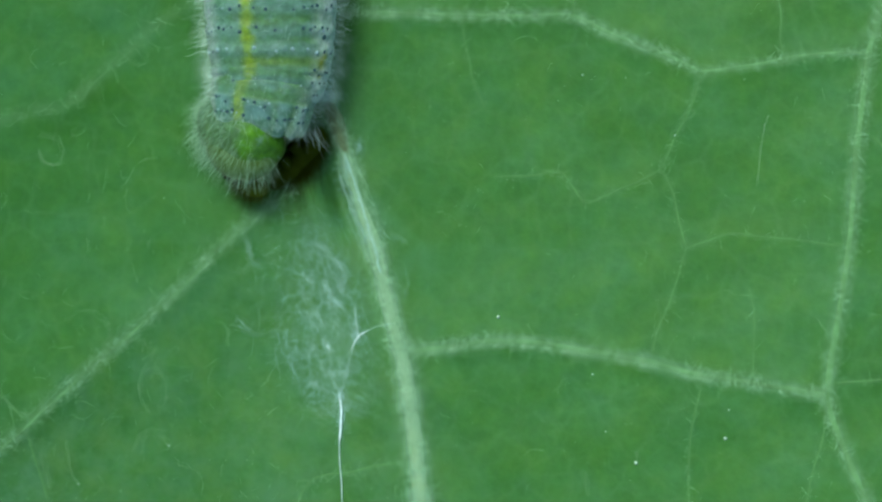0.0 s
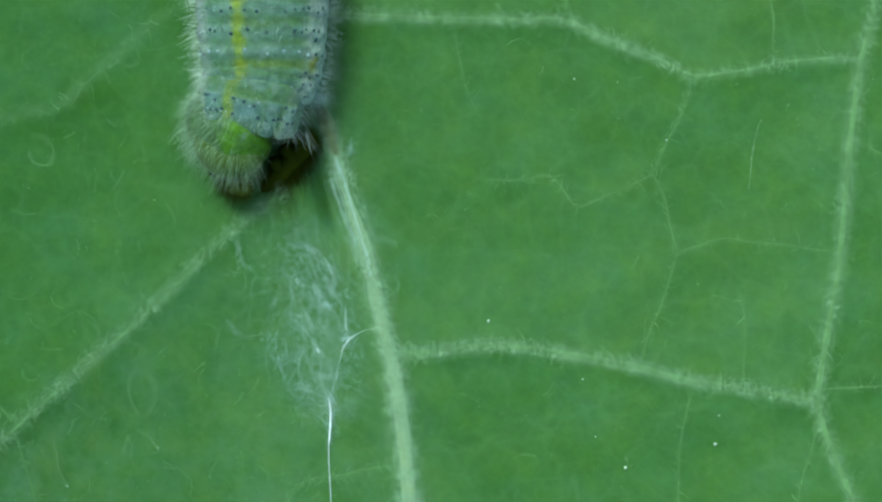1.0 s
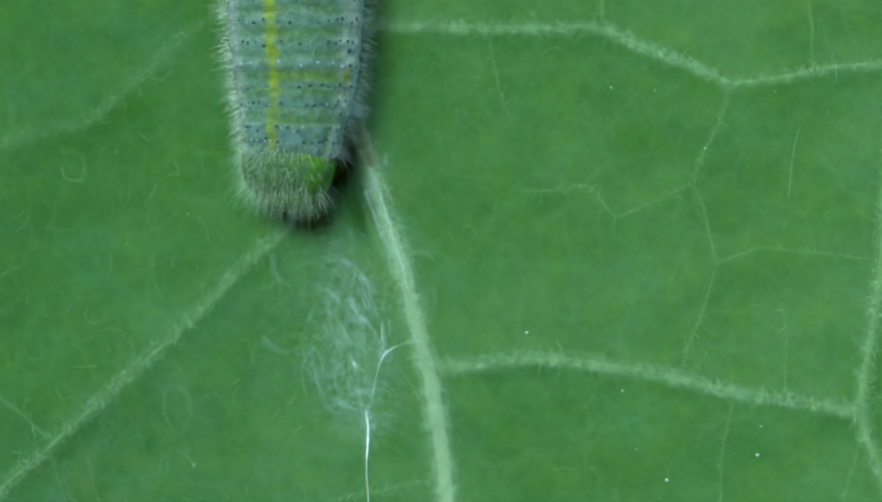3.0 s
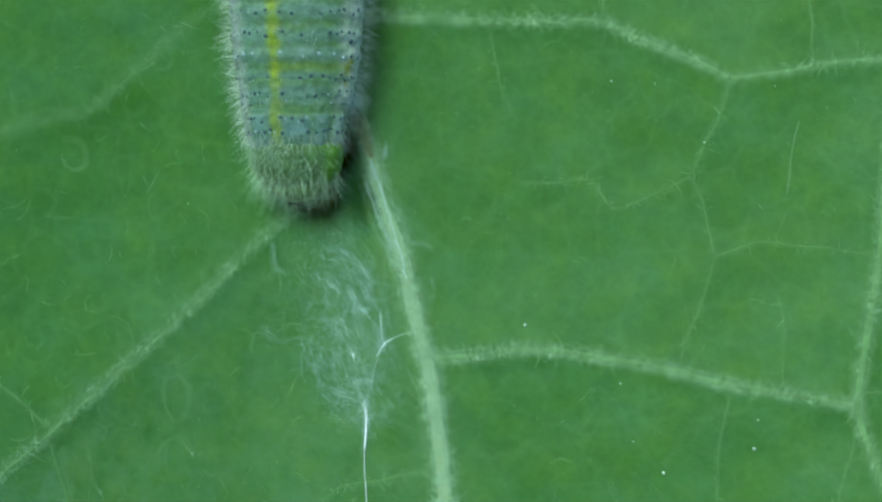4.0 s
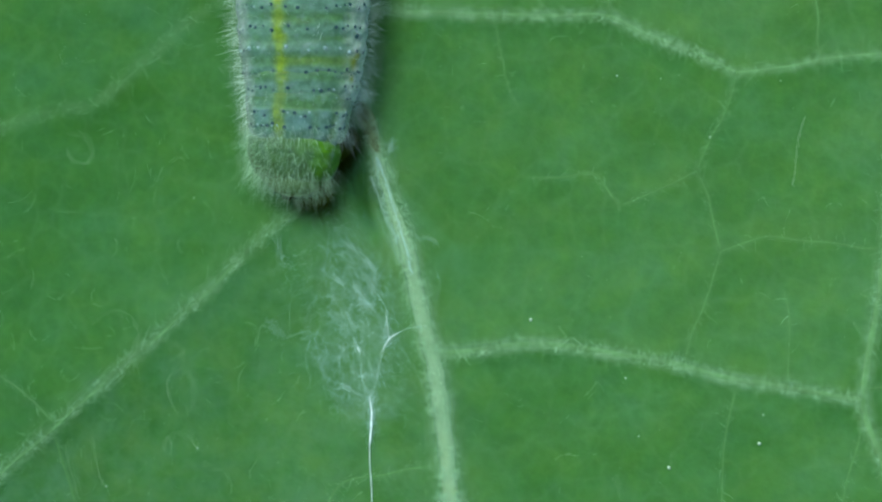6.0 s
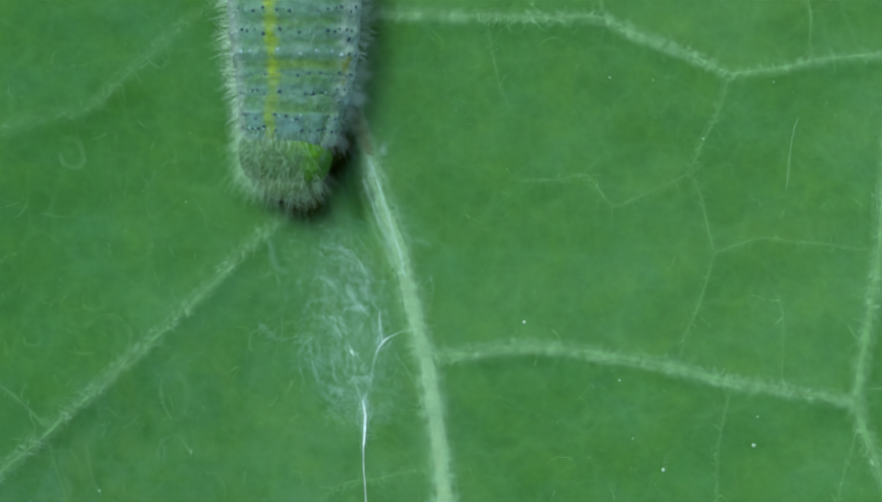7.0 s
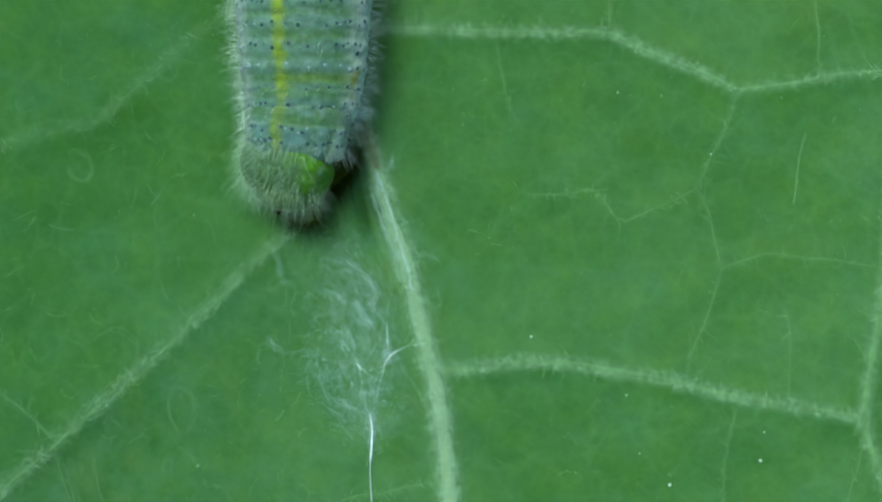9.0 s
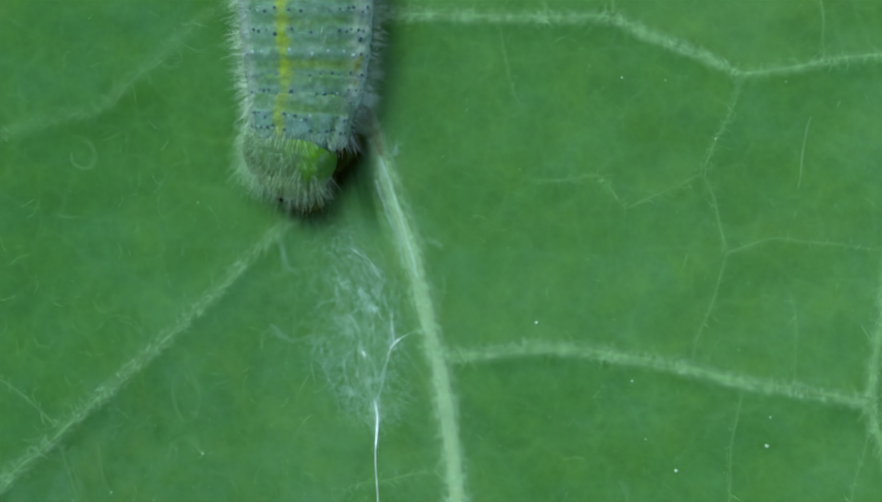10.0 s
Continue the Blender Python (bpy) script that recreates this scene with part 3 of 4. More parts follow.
# ---- the silk pad that the caterpillar spins ----
def build_silk():
    rng = random.Random(31)
    web = tagged(thing("silk_pad", face(630, 600)), "thin white silk web spun over the leaf beside a vein", "silk web")
    o = web.location
    # the thread that hangs out of the pad, and the stoutest threads in it: plan points, radii at the ends and in the middle
    strands = [
        ([(645, 990), (640, 930), (638, 885), (635, 835), (635, 800), (637, 772)], 0.40, 0.36, 0.24),
        ([(635, 806), (637, 785), (638, 764), (638, 745), (634, 716)], 0.25, 1.5, 0.1),
        ([(634, 722), (643, 704), (648, 684), (652, 662), (660, 638)], 0.1, 0.06, 0.12),
        ([(655, 642), (662, 630), (671, 616), (688, 605)], 0.1, 0.55, 0.08),
        ([(684, 607), (700, 600), (735, 594)], 0.1, 0.08, 0.05),
        ([(670, 618), (666, 596), (664, 576), (664, 558)], 0.15, 0.22, 0.06),
        ([(612, 632), (615, 636), (618, 641)], 0.4, 0.8, 0.3),
    ]
    film = Soup()
    heights = swell(*np.meshgrid(np.arange(400, 780, 10.0), np.arange(300, 1000, 10.0)))
    for pts, r0, rm, r1 in strands:
        soup = Soup()
        path = [p - o for p in thread_points(pts, 5.0, 0.35, rng, 5.0)]
        n = len(path)
        radii = []
        for i in range(n):
            w = i / (n - 1)
            radii.append((r0 + (rm - r0) * math.sin(math.pi * w) if w < 0.5 else r1 + (rm - r1) * math.sin(math.pi * w)) * UNIT * rng.uniform(0.7, 1.3))
        soup.tube(path, radii, 6)
        bundle(film, path, int(5 + 6 * rm), 2.0 * rm + 1.2, 0.03, rng)
        soup.part("strand", SILK_BRIGHT, web)
    # finer threads that can still be told apart
    for pts, count, r in (
        ([(560, 446), (598, 452), (624, 468), (641, 498), (643, 522), (637, 540)], 7, 0.07), ([(590, 462), (606, 474), (612, 500), (606, 520)], 5, 0.06), ([(556, 498), (568, 508), (580, 516), (596, 518)], 7, 0.06),
        ([(606, 518), (614, 534), (622, 548), (634, 560), (648, 574)], 8, 0.08), ([(612, 556), (632, 556), (646, 562)], 8, 0.07), ([(648, 574), (655, 590), (662, 612)], 5, 0.05), ([(588, 574), (600, 582), (606, 606), (614, 634)], 6, 0.07),
        ([(616, 640), (622, 664), (622, 682), (630, 708)], 5, 0.06), ([(600, 690), (616, 684), (632, 690), (646, 680)], 5, 0.05), ([(575, 692), (594, 704), (612, 712), (632, 722)], 6, 0.06), ([(545, 664), (560, 684), (582, 700)], 4, 0.05),
        ([(684, 620), (700, 645), (716, 672), (728, 692), (745, 712)], 3, 0.06), ([(636, 330), (646, 356), (658, 388), (672, 420), (682, 448)], 14, 0.10), ([(650, 300), (652, 330), (660, 365), (671, 400), (684, 440)], 14, 0.09), ([(625, 330), (640, 380), (668, 440), (690, 480)], 5, 0.05), ([(648, 292), (662, 335), (678, 385), (694, 440), (710, 500)], 26, 0.06),
        ([(610, 395), (612, 430), (618, 470), (632, 500)], 4, 0.05), ([(560, 430), (556, 470), (560, 500)], 3, 0.05), ([(470, 436), (472, 466), (480, 486), (502, 494)], 6, 0.06), ([(452, 586), (464, 602), (486, 614), (520, 606)], 5, 0.05), ([(548, 610), (556, 640), (548, 664)], 4, 0.05),
        ([(640, 470), (650, 500), (664, 530), (672, 556)], 4, 0.04), ([(664, 558), (650, 548), (640, 530)], 4, 0.05), ([(712, 434), (738, 438), (757, 448)], 6, 0.06), ([(752, 498), (759, 520), (755, 545)], 4, 0.05), ([(600, 740), (618, 752), (632, 776)], 5, 0.05),
    ):
        bundle(film, [p - o for p in thread_points(pts, 5.0, 1.6, rng)], 2 * count, 3.2, 0.36 * r, rng)
    # loose threads that run down the pad to the hanging one
    for _ in range(60):
        u, v = rng.gauss(600, 34), rng.uniform(415, 640)
        pts, a = [(u, v)], math.pi / 2 + rng.gauss(0, 0.5)
        for _ in range(rng.randint(5, 13)):
            a += rng.gauss(0, 0.28) + 0.12 * (math.atan2(735 - pts[-1][1], 636 - pts[-1][0]) - a)
            pts.append((pts[-1][0] + 10 * math.cos(a), pts[-1][1] + 10 * math.sin(a)))
        pts = [p for p in pts if p[0] < 0.235 * p[1] + 560 and p[1] < 735]
        if len(pts) > 2:
            bundle(film, [p - o for p in thread_points(pts, 5.0, 0.6, rng)], 4, 2.4, rng.uniform(0.014, 0.034), rng)

    def wisp(u, v, a, spread, steps, r):
        """One short curved thread over the leaf."""
        pts, turn = [(u, v)], rng.uniform(-spread, spread)
        for _ in range(steps):
            a += turn + rng.uniform(-0.3, 0.3)
            pts.append((pts[-1][0] + 6 * math.cos(a), pts[-1][1] + 6 * math.sin(a)))
        z0 = heights[min(69, max(0, int((v - 300) / 10))), min(37, max(0, int((u - 400) / 10)))] + rng.uniform(1.0, 7.0)
        film.tube([at(x, y, z0 * UNIT) - o for x, y in pts], [r * UNIT] * len(pts), 3)

    # haze of threads too fine to part
    size = len(film.verts) + 50000
    while len(film.verts) < size:
        w = rng.random()
        v = 380 + 370 * w
        mid = 592 + 40 * w
        half = 78 - 40 * w * w
        u = mid + rng.gauss(0, 0.75) * half
        if u > 0.235 * v + 562 or rng.random() > 0.35 + 0.9 * min(w * 2.0, 1.0) or noise.noise((u / 26.0, v / 26.0, 5.0)) + 0.5 * noise.noise((u / 60.0, v / 60.0, 9.0)) < rng.uniform(-1.5, 0.6):
            continue
        wisp(u, v, rng.gauss(math.pi / 2 - 0.2, 0.8), 0.3, rng.randint(3, 7), rng.choice((0.014, 0.018, 0.024, 0.034)))
    # denser knots of thread
    for u, v, ru, rv, count, tilt in (
        (672, 276, 2.5, 8, 80, 1.57), (667, 618, 7, 11, 130, 2.1), (665, 588, 4, 14, 60, 1.6), (637, 722, 7, 10, 90, 1.4), (638, 760, 5, 26, 190, 1.57), (648, 684, 6, 8, 40, 1.4), (630, 558, 12, 6, 90, 0.4),
        (641, 526, 4, 14, 45, 1.5), (614, 535, 5, 12, 50, 1.1), (574, 512, 8, 6, 45, 0.8), (600, 455, 12, 6, 40, 0.4), (636, 486, 5, 14, 40, 1.2), (617, 638, 4, 5, 30, 0.8), (588, 577, 6, 4, 25, 0.5),
        (592, 705, 8, 5, 40, 0.5), (530, 612, 12, 5, 24, 0.2), (462, 598, 10, 8, 26, 0.8), (548, 655, 8, 8, 30, 0.7), (476, 476, 6, 12, 22, 1.0), (575, 652, 12, 8, 40, 0.5), (625, 682, 6, 6, 30, 1.0), (645, 318, 8, 22, 80, 1.25), (657, 352, 9, 26, 130, 1.25), (668, 395, 9, 28, 110, 1.25), (684, 440, 8, 26, 60, 1.3),
    ):
        for _ in range(count):
            wisp(rng.gauss(u, ru * 0.7), rng.gauss(v, rv * 0.7), tilt + rng.gauss(0, 0.7) + rng.choice((0, math.pi)), 0.6, rng.randint(1, 3), rng.choice((0.03, 0.045, 0.06)))
    tagged(film.part("silk_film", SILK, web, "haze of the finest white silk threads"), kind="stuff")
    return web


build_silk()


# ---- the caterpillar ----
AXIS_U, BASE_V = 513.0, 150.0
DORSAL = -0.255  # the back's midline is rolled over to one side
C_PALE, C_GREEN, C_YELLOW, C_OLIVE, C_BELLY = (0.062, 0.168, 0.115), (0.042, 0.138, 0.048), (0.125, 0.250, 0.012), (0.100, 0.195, 0.004), (0.050, 0.115, 0.035)
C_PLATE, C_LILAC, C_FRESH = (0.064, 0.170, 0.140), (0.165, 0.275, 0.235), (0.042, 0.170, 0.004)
PLATES = (-0.70, 0.0, 0.45, 0.95)  # the bulging plates of the collar, by their angle round the body
PALE_PATCHES = ((73, 0.92, 26.0), (-117, 0.92, 26.0))  # whitish patches round the breathing holes


GOLD = ((132, 0.94, 11.0), (121, 1.02, 8.0), (160, 0.98, 6.0), (-57, 0.94, 12.0))  # golden spots beside the breathing holes


def tone(a, b, w):
    w = min(1.0, max(0.0, w))
    return [x + (y - x) * w for x, y in zip(a, b)]


def half_width(v):
    """Half width of the body along its length, in plan units."""
    table = ((-1500, 52), (-1380, 88), (-1100, 112), (-300, 123), (0, 121), (110, 112), (165, 103), (190, 98), (236, 91), (264, 85), (280, 79), (310, 73), (334, 62), (350, 46), (360, 30))
    for (a, x), (b, y) in zip(table, table[1:]):
        if v <= b:
            w = max(0.0, (v - a) / (b - a))
            return x + (y - x) * w
    return 8.0


def smooth(a, b, x):
    w = min(1.0, max(0.0, (x - a) / (b - a)))
    return w * w * (3 - 2 * w)


def body_segment(name, parent, v0, v1, rings, seed, hairs, length, forward=0.2, over=13.0, plain=False, bare=False, collar=False, label=""):
    """One ring-shaped segment from v0 (towards the tail) to v1, with its crosswise folds (rings: their v), tubercles and hairs.
    Its origin is its hind joint, on the leaf's level."""
    rng = random.Random(seed)
    around, steps = 112 if not plain else 56, max(12, int((v1 - v0 + 2 * over) / 2.6))
    origin = Vector((0, (BASE_V - v0) * UNIT, 0))
    verts, cols, faces = [], [], []
    pinch = 0.25 if bare else 0.10

    def plate(v, a):
        """How much of a collar plate there is at v and angle a."""
        if not collar:
            return 0.0
        w = max(math.exp(-(((a - c) / (0.25 if c < 0.4 else 0.19)) ** 4)) for c in PLATES)
        return w * smooth(211, 219, v)

    def shape(v, a):
        """Local place on the skin at v and angle a (from straight up, towards +x), with how high on a fold it lies."""
        vv = v + 1.6 * noise.noise((v / 40.0, 2 * math.cos(a), 2 * math.sin(a) + 3.1 * seed))
        crest = max((math.exp(-((abs(vv - r) / 12.5) ** 3.0)) for r in rings), default=0.0)
        edge = min(1.0, max(0.0, (v - v0 + over) / (over * 1.2)), max(0.0, (v1 + over - v) / (over * 1.2)))
        r = half_width(v) * (0.980 + 0.020 * crest) * (1 - pinch + pinch * edge**0.5)
        r *= 1 + 0.022 * noise.noise((v / 13.0, 4 * math.cos(a), 4 * math.sin(a) + seed))
        r += 4.5 * plate(v, a)
        if bare:
            r *= 0.86 + 0.20 * smooth(256, 288, v)
        x = math.copysign(abs(math.sin(a)) ** 0.76, a) * r + 5.0 * smooth(222, 160, v)
        z = math.copysign(abs(math.cos(a)) ** 0.76, math.cos(a)) * r * 0.86
        mid = half_width(v) * 0.80 + 2
        if z < -mid + 14:
            z = -mid + 14 + (z + mid - 14) * 0.15
        side = 1.0 if x > 0 else -1.0
        x += side * 1.5 * math.exp(-((z + 0.45 * r) / (0.22 * r)) ** 2)
        return Vector((x * UNIT, -(v - v0) * UNIT, (mid + z) * UNIT)), crest

    for i in range(steps + 1):
        v = v0 - over + (v1 - v0 + 2 * over) * i / steps
        for j in range(around):
            a = 2 * math.pi * j / around - math.pi
            reach = 7.0 * (max(math.exp(-(((a - c) / 0.22) ** 4)) for c in PLATES) - 0.6) if collar else 0.0
            vs = v + reach * (i / steps) ** 4
            p, crest = shape(vs, a)
            verts.append(p)
            d = a - DORSAL
            patch = noise.noise((v / 26.0, a * 2.2, seed * 1.7)) + 0.5 * noise.noise((v / 9.0, a * 7.0, seed * 2.3))
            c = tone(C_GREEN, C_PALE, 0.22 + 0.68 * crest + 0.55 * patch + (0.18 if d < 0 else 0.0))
            if v < 150 and d > 0:
                c = tone(c, (0.070, 0.168, 0.026), 0.7 * math.exp(-(((v - 129) / 10.0) ** 2)) * smooth(1.1, 0.6, a))
            if collar:
                c = tone(tone(c, C_GREEN, smooth(207, 217, v)), C_PLATE, 0.85 * plate(vs, a) + 0.6 * patch)
            # flanks are whitish; the side away from the sun is lightened against its shade
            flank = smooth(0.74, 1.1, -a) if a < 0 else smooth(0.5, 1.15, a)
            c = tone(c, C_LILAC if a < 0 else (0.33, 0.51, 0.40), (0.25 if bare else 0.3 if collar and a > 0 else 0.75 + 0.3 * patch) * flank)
            for pv, pa, pr in PALE_PATCHES:
                c = tone(c, (0.200, 0.360, 0.270), 0.85 * math.exp(-(((v - pv) ** 2 + ((a - pa) * 95.0) ** 2) / pr**2) ** 2))
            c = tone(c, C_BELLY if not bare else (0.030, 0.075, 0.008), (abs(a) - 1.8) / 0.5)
            wide = 0.072 + 0.036 * (1 - crest) + 0.02 * patch
            line = math.exp(-((d / wide) ** 4))
            c = tone(c, tone(C_OLIVE, C_YELLOW, crest * 1.1 + 0.1 + 0.5 * patch), line * ((0.85 if v < 152 else 0.5) + 0.35 * patch))
            if bare:
                c = tone(c, tone((0.038, 0.116, 0.038), (0.035, 0.104, 0.022), smooth(v0 + 45, v0 + 85, v + 12 * patch)), 0.9)
                strip = smooth(-0.25, 0.25, a) * smooth(v0 + 58 + 18 * patch + 44 * smooth(0.3, 0.8, a), v0 + 32 + 18 * patch + 44 * smooth(0.3, 0.8, a), v)
                c = tone(c, C_FRESH, strip * (0.3 + 0.6 * smooth(0.1, 0.5, a) + 0.5 * patch))
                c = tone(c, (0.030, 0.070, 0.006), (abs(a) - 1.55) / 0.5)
            for gv, ga, gr in GOLD:
                c = tone(c, (0.150, 0.225, 0.010), 0.95 * math.exp(-((v - gv) ** 2 + ((a - ga) * 90.0) ** 2) / gr**2))
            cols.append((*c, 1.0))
    for i in range(steps):
        for j in range(around):
            q, k = i * around, (j + 1) % around
            faces.append((q + j, q + k, q + around + k, q + around + j))
    faces.append(tuple(range(around)))
    faces.append(tuple(reversed(range(steps * around, (steps + 1) * around))))
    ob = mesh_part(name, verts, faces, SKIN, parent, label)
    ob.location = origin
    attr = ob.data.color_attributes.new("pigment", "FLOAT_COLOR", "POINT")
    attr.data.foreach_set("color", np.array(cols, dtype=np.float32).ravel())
    if plain:
        return ob

    def skin_at(v, a):
        p = shape(v, a)[0]
        n = (shape(v, a + 0.02)[0] - shape(v, a - 0.02)[0]).cross(shape(v + 2, a)[0] - shape(v - 2, a)[0])
        n.normalize()
        if n.dot(Vector((math.sin(a), 0, math.cos(a)))) < 0:
            n = -n
        return p, n

    dark, pale, seta = Soup(), Soup(), Soup()
    rows = [] if bare else [(r, (k + seed) % 5 == 4) for k, r in enumerate(rings)] + ([(224, False), (246, False)] if collar else [])
    for r, white in rows:
        for s in (-1, 1):
            a = rng.uniform(0.09, 0.14)
            while a < 1.5:
                v, ang = r + rng.uniform(-5, 5), DORSAL + s * a
                if -1.45 < ang < 1.4 and v0 - 4 < v < v1 + 9:
                    p, n = skin_at(v, ang)
                    if white and rng.random() < 0.8:
                        pale.bead(p, rng.uniform(2.4, 4.6) * UNIT, 0.7, 4, 8, n)
                    elif rng.random() < 0.74:
                        dark.bead(p, rng.uniform(2.1, 3.9) * UNIT, 0.5, 4, 8, n)
                        if rng.random() < 0.3:
                            pale.bead(skin_at(v + rng.uniform(-7, 7), ang + rng.uniform(0.05, 0.1))[0], rng.uniform(1.6, 3.0) * UNIT, 0.6, 3, 6, n)
                    seta.hair(p, n + Vector((0, -forward, 0)), rng.uniform(0.35, 0.7) * length * UNIT, 0.12 * UNIT, (0, -0.15, -0.1))
                a += rng.uniform(0.10, 0.19) * (1.5 if white else 1.0)
    if v0 < 66 < v1:
        p, n = skin_at(86, 0.96)
        dark.bead(p, 5.0 * UNIT, 0.5, 4, 9, n)
    for _ in range(hairs):
        v = rng.uniform(v0, v1 + over * 0.5)
        s = rng.choice((-1, 1))
        a = s * rng.triangular(0.95 if s < 0 else 1.3, 2.1, 1.6) if rng.random() < 0.96 else rng.uniform(-1.2, 1.2)
        stout = rng.random() < 0.12
        if bare:
            # the hood is felted but for the bare strip of fresh green behind it
            a = rng.triangular(-2.0, 1.5, -0.4)
            v = rng.uniform(v0 + 14, v1 + over * 0.5)
            stout = rng.random() < 0.08
            # thin and in tufts towards the front and the greener side
            if rng.random() < 0.52 * smooth(v0 + 40, v0 + 85, v) + 0.2 * smooth(-0.3, 0.5, a) + 0.7 * noise.noise((v / 15.0, a * 4.0, 5.2)):
                continue
            if a > -0.15 and v < v0 + 48 + 42 * smooth(0.3, 0.8, a) and rng.random() < 0.8:
                continue
        p, n = skin_at(v, a)
        wild = 0.85 if bare else 0.4
        way = n + Vector((rng.uniform(-wild, wild), rng.uniform(-wild, wild) - forward, rng.uniform(-0.3, 0.3)))
        seta.hair(p, way, length * rng.uniform(0.35, 1.0) * UNIT, (rng.uniform(0.18, 0.32) if stout else rng.uniform(0.08, 0.17) if bare else rng.uniform(0.05, 0.12)) * UNIT, (rng.uniform(-0.3, 0.3), rng.uniform(-0.4, 0.2), -0.15))
    if collar:
        # fringe over the collar's front edge
        for _ in range(190):
            a, v = rng.uniform(-1.1, 1.2), v1 + rng.uniform(-14, 8)
            p, n = skin_at(v, a)
            seta.hair(p, Vector((rng.uniform(-0.5, 0.5), -1.0, 0)) + rng.uniform(0.1, 0.9) * n, rng.uniform(8, 30) * UNIT, rng.uniform(0.05, 0.15) * UNIT, (rng.uniform(-0.3, 0.3), 0, -0.25))
    if bare:
        # longer hairs of the front edge, which reach over the head
        for _ in range(120):
            p, n = skin_at(v1 + rng.uniform(-12, 10), rng.triangular(-1.7, 1.3, -0.2))
            seta.hair(p, n + Vector((rng.uniform(-0.6, 0.6), -rng.uniform(0.5, 1.6), rng.uniform(-0.2, 0.1))), rng.uniform(20, 46) * UNIT, rng.uniform(0.07, 0.19) * UNIT, (rng.uniform(-0.3, 0.3), 0, -0.35))
        # long stiff hairs round the rim
        for _ in range(60):
            p, n = skin_at(v1 + rng.uniform(-26, 8), rng.uniform(-1.8, 1.5))
            seta.hair(p, n + Vector((rng.uniform(-0.4, 0.4), -rng.uniform(0.6, 1.8), 0)), rng.uniform(28, 58) * UNIT, rng.uniform(0.2, 0.36) * UNIT, (rng.uniform(-0.25, 0.25), 0, -0.3))
        # stiff white bristles that stand over the green strip
        for _ in range(26):
            a, v = rng.uniform(-0.35, 1.0), v0 + rng.uniform(14, 26)
            p, n = skin_at(v, a)
            seta.hair(p, Vector((rng.uniform(-0.25, 0.35), -1.0, 0)) + 0.5 * n, rng.uniform(14, 34) * UNIT, rng.uniform(0.25, 0.45) * UNIT, (rng.uniform(-0.2, 0.2), 0, -0.2))
    for soup, nm, mat, lab in ((dark, "dark_speckling", DARK_SPOT, "rows of tiny dark tubercles"), (pale, "pale_speckling", PALE_SPOT, "rows of pale shiny tubercles"), (seta, "bristles", SETA_GREEN if bare else SETA, "fine whitish bristles")):
        if soup.verts:
            tagged(soup.part(nm, mat, ob, lab), kind="stuff")
    return ob


def jointed_leg(parent, hip, knee, foot, claw):
    soup = Soup()
    hip, knee, foot, claw = [Vector(p) * UNIT for p in (hip, knee, foot, claw)]
    soup.tube([hip, hip.lerp(knee, 0.5), knee, knee.lerp(foot, 0.5), foot], [10 * UNIT, 10 * UNIT, 8 * UNIT, 6 * UNIT, 4 * UNIT], 12)
    leg = soup.part("leg", HOLLOW_SHADE, parent, "jointed leg coloured dark for shade")
    c = Soup()
    c.tube([foot, foot.lerp(claw, 0.6), claw], [5 * UNIT, 3 * UNIT, 1 * UNIT], 7)
    c.part("claw", CLAW, leg)
    return leg


